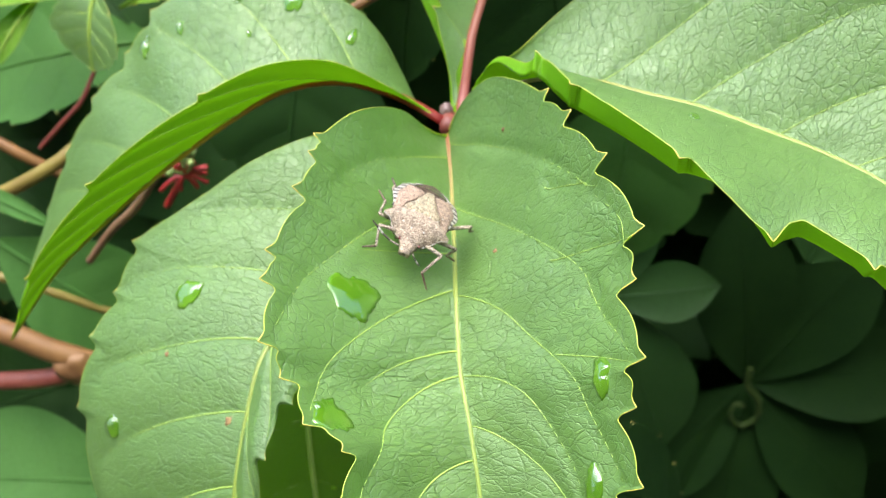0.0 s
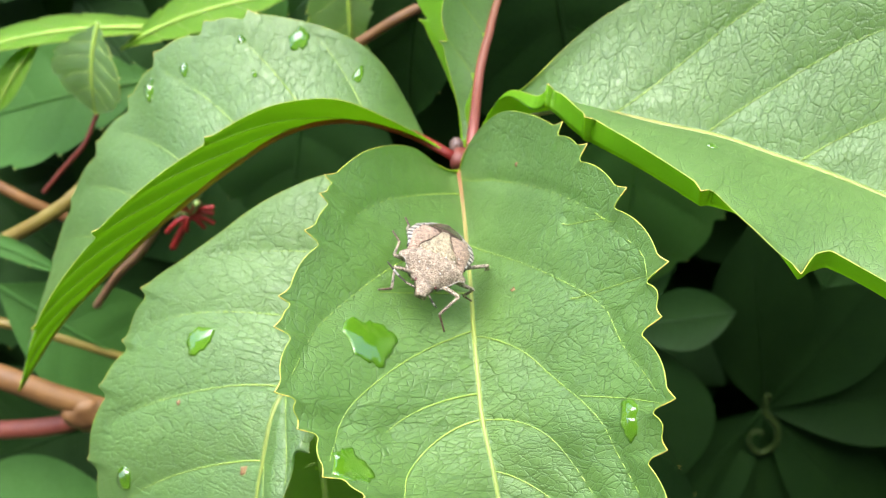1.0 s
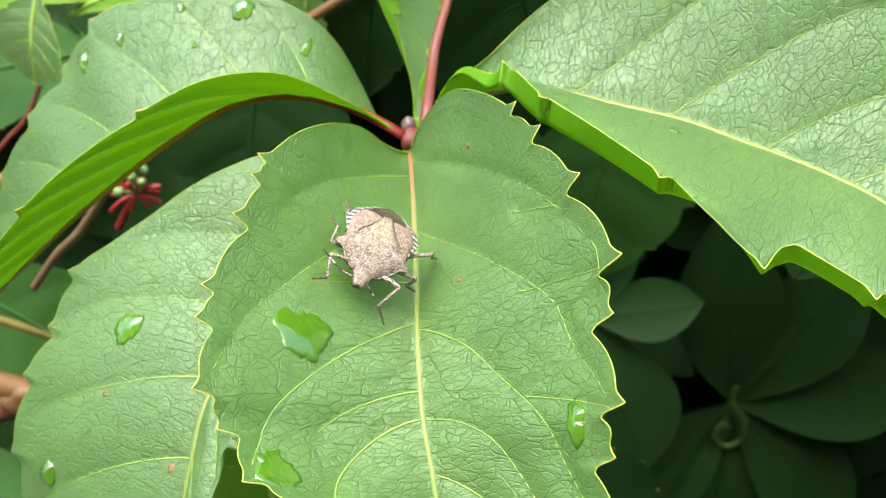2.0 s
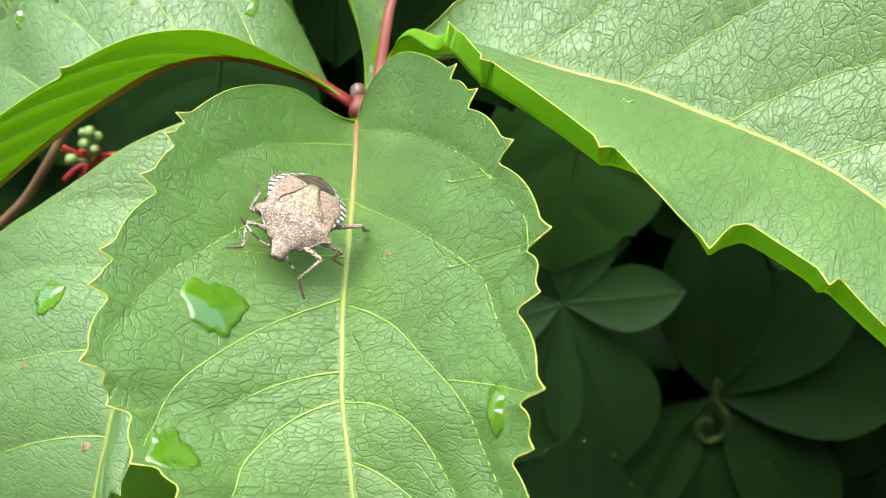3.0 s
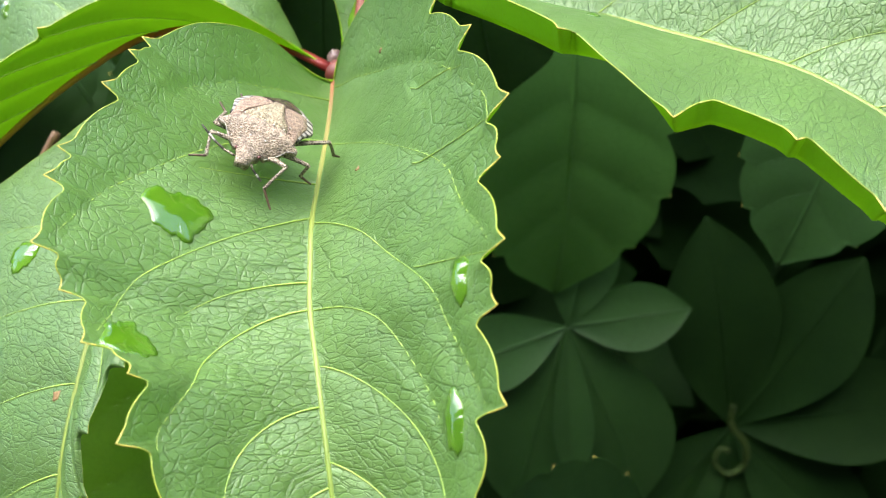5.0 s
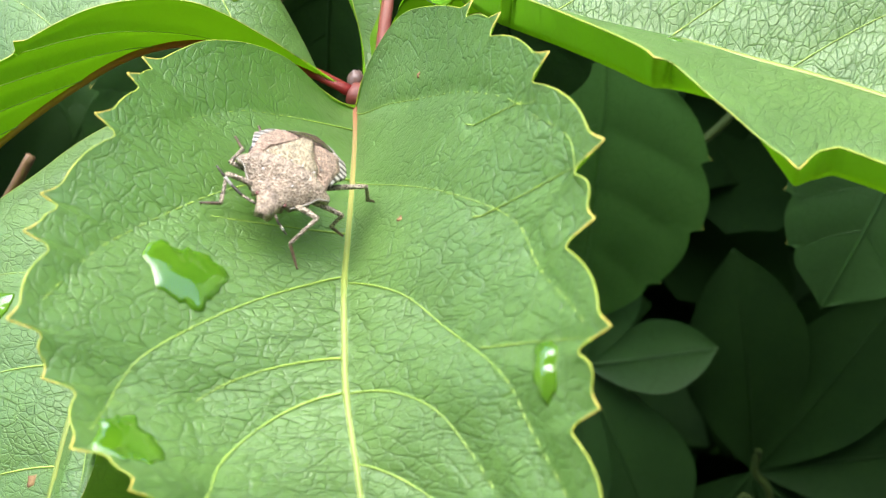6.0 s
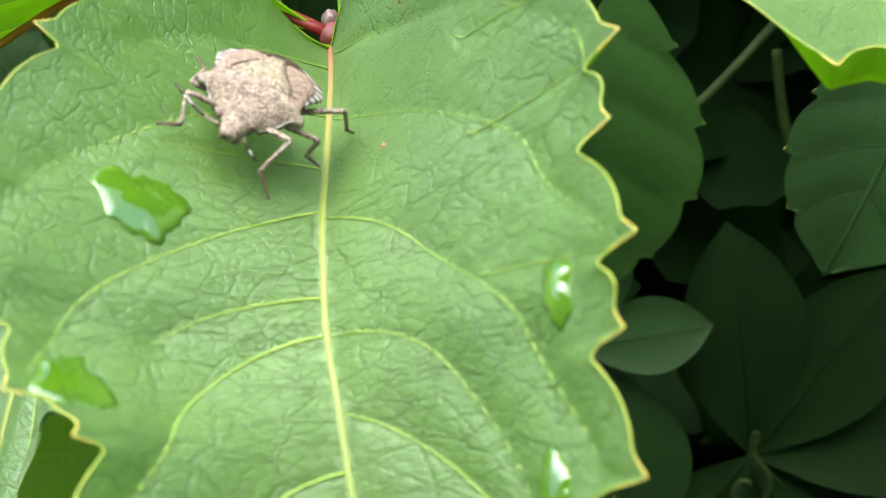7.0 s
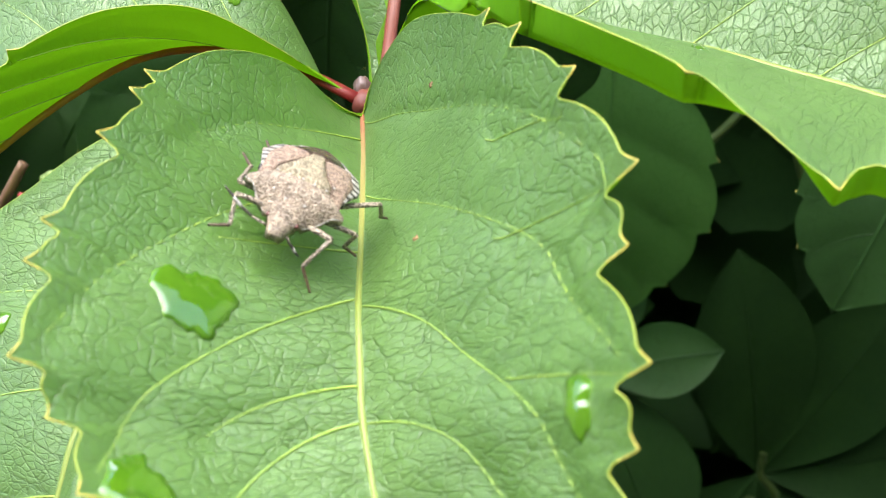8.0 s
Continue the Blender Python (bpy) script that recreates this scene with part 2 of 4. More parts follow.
class Blade:
    """A leaf blade hung between a midrib and two toothed margins, all in millimetres."""

    def __init__(self, mid, left, right, teeth=((), ()), bow=(0.0, 0.0), depth=2.6, spike=0.9, wave=0.0, cup=None, veins=(), quilt=0.0, notches=((), ())):
        self.mid, _ = smooth_curve(mid)
        self.length = sum((Vector(b) - Vector(a)).length for a, b in zip(mid, mid[1:]))
        self.sides, self.cuts = [], []
        for margin, tooth in ((left, teeth[0]), (right, teeth[1])):
            f, run = smooth_curve(margin)
            cut = {run[k]: d for k, d in zip(tooth, notch)} if (notch := notches[len(self.sides)]) else {}
            marks = [run[k] if isinstance(k, int) else k for k in tooth]
            self.sides.append((f, marks))
            self.cuts.append(cut)
        self.bow, self.depth, self.spike, self.wave, self.cup = bow, depth, spike, wave, cup
        # side, start on the midrib, rise towards the margin, its power, reach, begin
        self.veins = [tuple(v) + (1.2 - 0.2 * v[0], 0.86, 0.0)[len(v) - 3 :] for v in veins]
        self.quilt = quilt

    def edge(self, side, s):
        f, marks = self.sides[side]
        e, m = f(s), self.mid(s)
        out = e - m
        wide = out.length
        if wide < 1e-4 or not marks:
            return e
        out /= wide
        along = f(min(s + 0.01, 1)) - f(max(s - 0.01, 0))
        along = along.normalized() if along.length > 1e-6 else Vector((0, 0, 0))
        before = [k for k in marks if k <= s]
        after = [k for k in marks if k > s]
        a, b = (before[-1] if before else None), (after[0] if after else None)
        lead = b - s if b is not None else 1.0
        back = s - a if a is not None else 1.0
        gap = (b - a) if (a is not None and b is not None) else 0.12
        deep = self.cuts[side].get(a) or min(self.depth, wide * 0.3) * min(1.0, gap / 0.07)
        x = 0.0
        tip = 0.0
        if a is not None:
            y = min(1.0, back / 0.014)
            x -= deep * max(0.0, 1 - back / gap) ** 3.0 * y * y * (3 - 2 * y)
            x += 0.1 * deep * math.sin(math.pi * min(1.0, back / gap)) ** 1.5
            tip = max(0.0, 1 - back / 0.006)
        if b is not None:
            tip = max(tip, max(0.0, 1 - lead / 0.012) ** 1.5)
        return e + out * (x + self.spike * (tip - 1.0)) + along * (self.spike * 0.15 * tip)

    def pointed(self, side, s):
        return any(-0.008 < s - k < 0.005 for k in self.sides[side][1])

    def point(self, s, a):
        """s along the midrib, a across: -1 left margin, 1 right margin."""
        side = 0 if a < 0 else 1
        m, e = self.mid(s), self.edge(side, s)
        w = abs(a)
        along = self.mid(min(s + 0.02, 1)) - self.mid(max(s - 0.02, 0))
        across = e - m
        n = along.cross(across) if side == 1 else across.cross(along)
        plain_edge = self.sides[side][0](s)
        p = m + (plain_edge - m) * w + (e - plain_edge) * max(0.0, (w - 0.72) / 0.28) ** 1.6
        if n.length > 1e-6:
            n.normalize()
            taper = min(1.0, 6 * s * (1.02 - s))
            p += n * (self.bow[side] * 4 * w * (1 - w) * taper)
            if self.cup and side == self.cup[0]:
                k = self.cup[2]
                shape = (w / k) ** 3 if w < k else (1 - w) / (1 - k)
                p -= n * (lerp(self.cup[1], s) * shape)
            if self.quilt:
                p += n * self.relief(side, s, w, across.length)
            if self.wave:
                p += n * (self.wave * w * math.sin(s * 31 + side * 1.7) * taper)
        return p

    def relief(self, side, s, w, wide):
        """Sunken side veins with the skin puffed up between them."""
        low, near = 0.0, w * wide
        for k, s0, run, power, reach, begin in self.veins:
            if k == side and w > begin:
                d = abs(s - s0 - run * w**power) * self.length * 0.8 + max(0.0, w - reach) * wide
                near = min(near, d)
                low = max(low, math.exp(-((d / 0.4) ** 2)))
        calm = min(1.0, 6 * (1 - w)) * min(1.0, 8 * s * (1.02 - s))
        return calm * self.quilt * (1.0 - math.exp(-((near / 2.4) ** 2)) - 0.5 * low)

    def normal(self, s, a):
        d = self.point(min(s + 0.01, 1), a) - self.point(max(s - 0.01, 0), a)
        c = self.point(s, min(a + 0.04, 1)) - self.point(s, max(a - 0.04, -1))
        n = d.cross(c)
        return n.normalized() if n.length > 1e-9 else Vector((0, 0, 1))

    def spot(self, place):
        """The (s, a) of the blade nearest to a place in millimetres."""
        q, best = Vector(place), (1e9, 0.5, 0.0)
        for span, step, rough in ((50, 5, 1.0), (6, 1, 0.25)):
            cs, ca = best[1], best[2]
            for i in range(-span, span + 1, step):
                for j in range(-24, 25, 4):
                    s, a = cs + i / 100, ca + j * rough / 25
                    if 0.02 <= s <= 0.98 and -0.97 <= a <= 0.97:
                        d = (self.point(s, a) - q).length
                        if d < best[0]:
                            best = (d, s, a)
        return best[1], best[2]

    def mesh(self, ns=140, nv=26, thick=0.13):
        bm = bmesh.new()
        layer = bm.loops.layers.uv.new("skin")
        acrosses = [j / nv for j in range(-nv, nv + 1)]
        acrosses = [-1.0] + [a * 0.996 for a in acrosses] + [1.0]
        rows = []
        cuts = {round(0.004 + 0.992 * i / ns, 4) for i in range(ns + 1)}
        for _, marks in self.sides:
            cuts |= {round(k + d, 4) for k in marks for d in (-0.012, -0.008, -0.004, -0.0015, 0.0, 0.002, 0.004, 0.007, 0.011, 0.015) if 0.01 < k + d < 0.99}
        cuts = sorted(cuts)
        ns = len(cuts) - 1
        for s in cuts:
            row = []
            for a in acrosses:
                p = self.point(s, a)
                wide = (self.edge(0 if a < 0 else 1, s) - self.mid(s)).length
                row.append((p, (a * wide, s * self.length)))
            rows.append(row)
        nj = len(acrosses)
        normals = []
        for i in range(ns + 1):
            line = []
            for j in range(nj):
                d = rows[min(i + 1, ns)][j][0] - rows[max(i - 1, 0)][j][0]
                c = rows[i][min(j + 1, nj - 1)][0] - rows[i][max(j - 1, 0)][0]
                n = d.cross(c)
                line.append(n.normalized() if n.length > 1e-9 else Vector((0, 0, 1)))
            normals.append(line)
        top = [[bm.verts.new(at(rows[i][j][0])) for j in range(nj)] for i in range(ns + 1)]
        low = [[bm.verts.new(at(rows[i][j][0] - normals[i][j] * thick)) for j in range(nj)] for i in range(ns + 1)]

        def quad(v, uvs, slot):
            f = bm.faces.new(v)
            f.material_index = slot
            f.smooth = True
            for loop, uv in zip(f.loops, uvs):
                loop[layer].uv = uv

        for i in range(ns):
            for j in range(nj - 1):
                c = ((i, j), (i + 1, j), (i + 1, j + 1), (i, j + 1))
                uvs = [rows[a][b][1] for a, b in c]
                rim = 0
                if j in (0, nj - 2):
                    rim = 3 if self.pointed(0 if j == 0 else 1, (cuts[i] + cuts[i + 1]) / 2) else 2
                quad([top[a][b] for a, b in c], uvs, rim)
                quad([low[a][b] for a, b in reversed(c)], list(reversed(uvs)), rim or 1)
        ring = [(0, j) for j in range(nj)] + [(i, nj - 1) for i in range(1, ns + 1)] + [(ns, j) for j in range(nj - 2, -1, -1)] + [(i, 0) for i in range(ns - 1, 0, -1)]
        for (a, b), (c, d) in zip(ring, ring[1:] + ring[:1]):
            uv = rows[a][b][1]
            tip = b == d and b in (0, nj - 1) and self.pointed(0 if b == 0 else 1, (cuts[a] + cuts[c]) / 2)
            quad([top[a][b], top[c][d], low[c][d], low[a][b]], [uv] * 4, 3 if tip else 2)
        bm.normal_update()
        return bm


def leaflet(blade, parent, label, skins, rib, ns=140, nv=26, ribs=(0.9, 0.25), rise=0.05, under=None):
    """One leaflet: blade with midrib and side veins as its pieces."""
    ob = part("leaflet", blade.mesh(ns, nv), list(skins) + [THORN], parent, label)
    line = [blade.mid(i / 24) + blade.normal(i / 24, 0.0) * (rise - 0.14 * ribs[0]) for i in range(25)]
    line = [blade.mid(0)] + line[1:]
    part("midrib", tube(line, (ribs[0], (ribs[0] * 2 + ribs[1]) / 3, ribs[1]), 8, 40, 0.7), rib, ob)
    for side, s0, run, power, reach, begin in blade.veins:
        sign = -1 if side == 0 else 1
        path = []
        for k in range(19):
            a = begin + (reach - begin) * k / 18
            s = s0 + run * a**power
            if s > 0.985:
                break
            path.append(blade.point(s, sign * max(a, 0.002)) + blade.normal(s, sign * max(a, 0.05)) * (-0.13 if side == under else 0.11 - 0.08 * k / 18))
        if len(path) > 3:
            thick = 0.65 if begin or side else 1.0
            part("side_vein", tube(path, (0.15 * thick, 0.10 * thick, 0.07, 0.04), 5, 30, 0.7), VEIN if rib not in (SHADE_GREEN, DEEP, HALF_SHADE) else rib, ob)
    return ob


def simple_blade(base, tip, width, face, fold=0.15, droop=0.12, teeth=8, full=0.42, veins=(), quilt=0.0):
    """A leaflet from base to tip, its upper side turned to `face`."""
    b, t, f = Vector(base), Vector(tip), Vector(face).normalized()
    axis = t - b
    size = axis.length
    axis.normalize()
    f = (f - axis * f.dot(axis)).normalized()
    side = f.cross(axis)
    mid, left, right = [], [], []
    for i in range(9):
        s = i / 8
        m = b + axis * (size * s) + f * (size * droop * 4 * s * (1 - s))
        w = width / 2 * (math.sin(math.pi * min(1.0, s ** (0.5 / full) ** 1.0)) ** 0.8 if 0 < s < 1 else 0.0)
        mid.append(m)
        left.append(m - side * w + f * (w * fold))
        right.append(m + side * w + f * (w * fold))
    marks = tuple(0.12 + 0.8 * k / max(teeth, 1) for k in range(teeth))
    return Blade(mid, left, right, (marks, marks), (-size * 0.01, -size * 0.01), depth=width * 0.05, spike=width * 0.015, veins=veins, quilt=quilt)


def group(name, label, category, kind="", set_of=""):
    return tagged(new(name), label, category, set_of, kind)


# ---- setting: soil below, plain walls added behind the vine and behind the camera ----
SOIL = plain("dark_soil", (0.030, 0.022, 0.015), (0.06, 0.045, 0.03), 0.9, 8, 0.5, 0.02)
PLASTER = plain("old_plaster", (0.05, 0.047, 0.04), (0.09, 0.085, 0.07), 0.9, 6, 0.4, 0.004)


def slab(name, lo, hi, material, label, category):
    bm = bmesh.new()
    bmesh.ops.create_cube(bm, size=1.0)
    for v in bm.verts:
        v.co = Vector([l + (h - l) * (c + 0.5) for l, h, c in zip(lo, hi, v.co)])
    bmesh.ops.subdivide_edges(bm, edges=bm.edges[:], cuts=6, use_grid_fill=True)
    return tagged(part(name, bm, material, smooth=False), label, category, kind="structure")


slab("ground", (-60, -60, -0.4), (60, 60, 0.0), SOIL, "dark bare soil under the creeper", "ground")
# Plain dark wall, added to close the gaps behind the foliage.
slab("wall_back", (-4, 0.42, 0.0), (4, 0.66, 1.3), PLASTER, "low dark plaster wall added behind the creeper to close its depth", "wall")
# Added out of view: keeps low sky light off the background leaves.
slab("sky_block_wall", (-7, -3.3, 0.0), (7, -3.0, 5.2), PLASTER, "unseen grey plaster wall added behind the camera to block the low sky", "wall")


# ---- the five-part leaf in front ----
creeper_leaf = group("creeper_leaf", "glossy green creeper leaf of five toothed leaflets, wet with rain", "leaf")
SKIN = (GREEN, UNDER, EDGE)

front = Blade(
    mid=[(0, 0, 0), (0.7, -9.6, -0.9), (1.2, -19, -1.7), (1.8, -31, -2.3), (2.1, -39.2, -3.4), (2.6, -45.7, -6.4), (2.9, -49.1, -8.0), (4.2, -55.3, -11.4), (6, -64, -19), (8, -73, -31)],
    left=[(0, 0, 0), (-3, -3, 3), (-7.5, -10, 11), (-13, -20, 16), (-17.3, -27.4, 15.9), (-17.4, -32.3, 16.0), (-18.7, -38.7, 14.6), (-21.1, -47.6, 11.1), (-21.2, -51.9, 9.9), (-20.5, -59.4, 6.5), (-18.3, -60.8, 2.1), (-15.2, -65.5, -0.8), (-10.5, -67.8, -2.7), (-10.7, -72.8, -6.7), (-4, -76, -18), (8, -73, -31)],
    right=[(0, 0, 0), (1.2, 0, 4.5), (3.5, -2, 9.5), (7, -6, 14.6), (11, -12, 17.2), (14.5, -20, 19), (17, -28, 20), (20.8, -38.2, 19.5), (24.5, -48.7, 15.9), (23.6, -52.6, 11.0), (23.8, -62.6, 7.6), (23.0, -65.1, 2.3), (23.7, -71.2, -4.2), (21, -75, -13), (15, -77, -22), (8, -73, -31)],
    teeth=((4, 5, 6, 7, 8, 9, 10, 11, 12, 13, 14), (5, 6, 7, 8, 9, 10, 11, 12, 13, 14)),
    notches=((1.5, 1.3, 2.6, 2.5, 2.3, 3.8, 2.6, 2.6, 2.4, 2.4, 2.0), (1.6, 2.2, 3.0, 5.6, 3.2, 5.2, 3.0, 4.2, 2.4, 2.0)),
    bow=(-2.2, -2.2),
    depth=2.9,
    spike=1.15,
    veins=[(0, 0.08, 0.42, 1.9, 0.72), (0, 0.22, 0.36, 1.2, 0.93), (0, 0.447, 0.214, 1.1, 0.92), (0, 0.558, 0.15, 1.6, 0.5), (0, 0.60, 0.214, 1.6, 0.88),
           (0, 0.733, 0.236, 2.0, 0.8), (0, 0.83, 0.14, 1.5, 0.8), (0, 0.36, 0.10, 1.0, 0.5),
           (1, 0.02, 0.52, 1.4, 0.97), (1, 0.225, 0.43, 0.95, 0.92), (1, 0.44, 0.07, 1.0, 0.95, 0.5), (1, 0.459, 0.342, 1.2, 0.86), (1, 0.56, 0.08, 1.0, 0.95, 0.5),
           (1, 0.602, 0.443, 2.0, 0.6), (1, 0.681, 0.221, 1.3, 0.88), (1, 0.80, 0.14, 1.2, 0.8), (1, 0.25, 0.2, 1.0, 0.92, 0.62)],
    quilt=0.38,
)
leaflet(front, creeper_leaf, "broad toothed leaflet folded into a trough", SKIN, RIB_PALE, 260, 36, (0.46, 0.24))

right = Blade(
    mid=[(2, 3, 2), (9, -2, 10), (18.7, -7, 14), (31.8, -10.4, 12.6), (38.5, -12.4, 11.8), (45, -16.4, 11), (52.6, -21, 10), (61, -28, 8.5), (72, -38, 3), (82, -48, -6)],
    left=[(2, 3, 2), (4, 0, 10), (6, -3, 15.5), (8, -4, 17.2), (11.5, -6, 17), (13.2, -9, 19.4), (17.3, -21.5, 20.5), (23, -29, 20), (29.7, -38.4, 19), (35, -42, 15.4), (40.6, -46.4, 12.0), (45, -44, 12), (51.7, -50.7, 11.2), (60, -54, 5), (70, -56, -2), (78, -54, -6), (82, -48, -6)],
    right=[(2, 3, 2), (6, 3, 10), (12, 0.5, 17), (17, 1.5, 22), (23, 3.5, 26), (33, 4, 31), (46, 0, 34), (60, -8, 33), (74, -22, 22), (82, -36, 7), (82, -48, -6)],
    teeth=((5, 6, 8, 10, 12, 13, 14), (0.3, 0.4, 0.5, 0.6, 0.7, 0.8, 0.9)),
    notches=((0.9, 0.9, 1.6, 5.0, 1.8, 1.6, 1.6), ()),
    bow=(0.0, -1.2),
    depth=1.3,
    spike=1.5,
    cup=(0, ((0.08, 0.0), (0.2, 3.6), (0.45, 3.4), (0.53, 0.4), (0.6, 3.2), (0.8, 2.8), (1.0, 0.0)), 0.9),
    veins=[(1, 0.27, 0.2), (1, 0.40, 0.2), (1, 0.53, 0.18), (1, 0.64, 0.16), (1, 0.75, 0.14)],
    quilt=0.4,
)
leaflet(right, creeper_leaf, "broad leaflet with one half raised and a curled margin", SKIN, RIB_PALE, 220, 40, (0.6, 0.3))

upper_left = Blade(
    mid=[(-1.0, 3.0, 1.0), (-5.8, 6.2, 2.5), (-10.0, 7.8, 3.6), (-18.0, 5.4, 7.0), (-27.0, 2.4, 6.9), (-36.2, -1.0, 2.7), (-45.9, -3.9, -3.7), (-56.6, -5.9, -12.5), (-68.0, -8.0, -23.1), (-79.3, -9.0, -37.9)],
    left=[(-1, 3, 1), (-5.5, 13, -1), (-8.1, 17, 3), (-11.6, 18, 10.1), (-16.1, 18, 15.4), (-23.3, 18, 19.1), (-34.5, 18.5, 21.1), (-42.4, 19, 19.2), (-52, 19, 13.8), (-58.1, 19, 5.5), (-65.5, 18, -2.8), (-72.9, 18, -14.5), (-79, 17, -27), (-83.8, 7.0, -40.6), (-79.3, -9.0, -37.9)],
    right=[(-1.0, 3.0, 1.0), (-4.9, 3.8, 3.6), (-10.2, 1.3, 8.7), (-16.9, -1.7, 14.0), (-21.8, -3.3, 15.5), (-29.3, -5.8, 15.3), (-37.9, -8.6, 11.8), (-46.9, -11.2, 6.3), (-56.9, -13.1, -1.9), (-64.9, -14.0, -11.3), (-71.2, -13.3, -20.6), (-79.3, -9.0, -37.9)],
    teeth=((6, 7, 8, 9, 10, 11, 12, 13), (6, 8, 10)),
    notches=((2.2, 2.6, 2.8, 2.8, 2.6, 2.4, 2.2, 2.0), (1.0, 1.3, 1.3)),
    bow=(-0.6, -0.4),
    depth=1.6,
    veins=[(k, s, 0.12 + 0.16 * k) for s in (0.16, 0.26, 0.36, 0.46, 0.55, 0.64, 0.74) for k in (0, 1)],
    quilt=0.32,
)
leaflet(upper_left, creeper_leaf, "long arching leaflet with its near half turned up", SKIN, RIB_RED, 200, 28, (0.95, 0.35), under=1)

lower_left = Blade(
    mid=[(-1, 0, -2), (-8, -10, -5), (-16, -22, -10), (-26.3, -35, -17), (-28.3, -41, -22.5), (-30, -48, -31), (-31, -53, -41), (-31, -56, -52), (-30, -57, -64)],
    left=[(-1, 0, -2), (-9, 1, 0), (-21, -6, 4), (-27.3, -8, 2.6), (-33, -9.5, 0), (-38.3, -11, -3.5), (-44, -12.6, -7), (-51, -14, -12), (-54.5, -18, -19.5), (-59, -21, -26.5), (-62, -26, -38), (-58, -36, -54), (-48, -47, -62), (-30, -57, -64)],
    right=[(-1, 0, -2), (-4, -13, -6), (-10, -28, -12), (-18, -40, -17), (-21, -44, -19), (-24.5, -50, -24), (-25, -53, -31), (-24.5, -57, -42), (-26, -58, -54), (-30, -57, -64)],
    teeth=((7, 8, 9, 10, 11, 12), (4, 5, 6, 7, 8)),
    bow=(1.0, 0.5),
    depth=2.4,
    veins=[(k, s, 0.14) for s in (0.2, 0.32, 0.44, 0.55, 0.66, 0.77) for k in (0, 1)],
    quilt=0.5,
)
leaflet(lower_left, creeper_leaf, "drooping toothed leaflet beneath the front one", SKIN, RIB_PALE, 200, 30, (0.5, 0.3))

top_leaf = Blade(
    mid=[(1, 3, 1), (2, 8, 0.5), (3.3, 14.4, 8.3), (5, 19, 14), (7.5, 24, 21), (11, 29, 29), (14, 33, 38)],
    left=[(1, 3, 1), (0.2, 11, 1), (-1, 14, 6), (-3.5, 18, 11), (-6.6, 22, 17), (-7.5, 26, 23), (2, 32, 34), (14, 33, 38)],
    right=[(1, 3, 1), (0, 8, 1), (-0.5, 11, 5), (-1.6, 12.5, 10), (-3, 15, 16), (-2.5, 18, 23), (3, 25, 31), (14, 33, 38)],
    teeth=((4, 5), (4, 5, 6)),
    bow=(-0.5, -0.5),
    depth=1.5,
    veins=[(k, s, 0.14) for s in (0.3, 0.45, 0.6, 0.75) for k in (0, 1)],
    quilt=0.2,
)
leaflet(top_leaf, creeper_leaf, "upright leaflet with a red midrib", SKIN, RIB_RUST, 120, 20, (1.0, 0.5))

part("stalk", tube([(0, 1, 0.5), (0, 6, 0), (3, 16, -8), (10, 40, -30), (14, 70, -60)], (1.4, 1.3, 1.2, 1.4), 10, 24), RED_BARK, creeper_leaf, "red leaf stalk")
bm = bmesh.new()
bmesh.ops.create_icosphere(bm, subdivisions=3, radius=1.0)
for v in bm.verts:
    v.co = at(Vector((-0.4, 5.6, 1.3)) + Vector((v.co.x * 1.15, v.co.y * 1.4, v.co.z * 1.6)) * (1 + 0.18 * noise.noise(v.co * 2.2)))
part("joint", bm, NODE, creeper_leaf, "pink swollen joint of the leaf stalk")


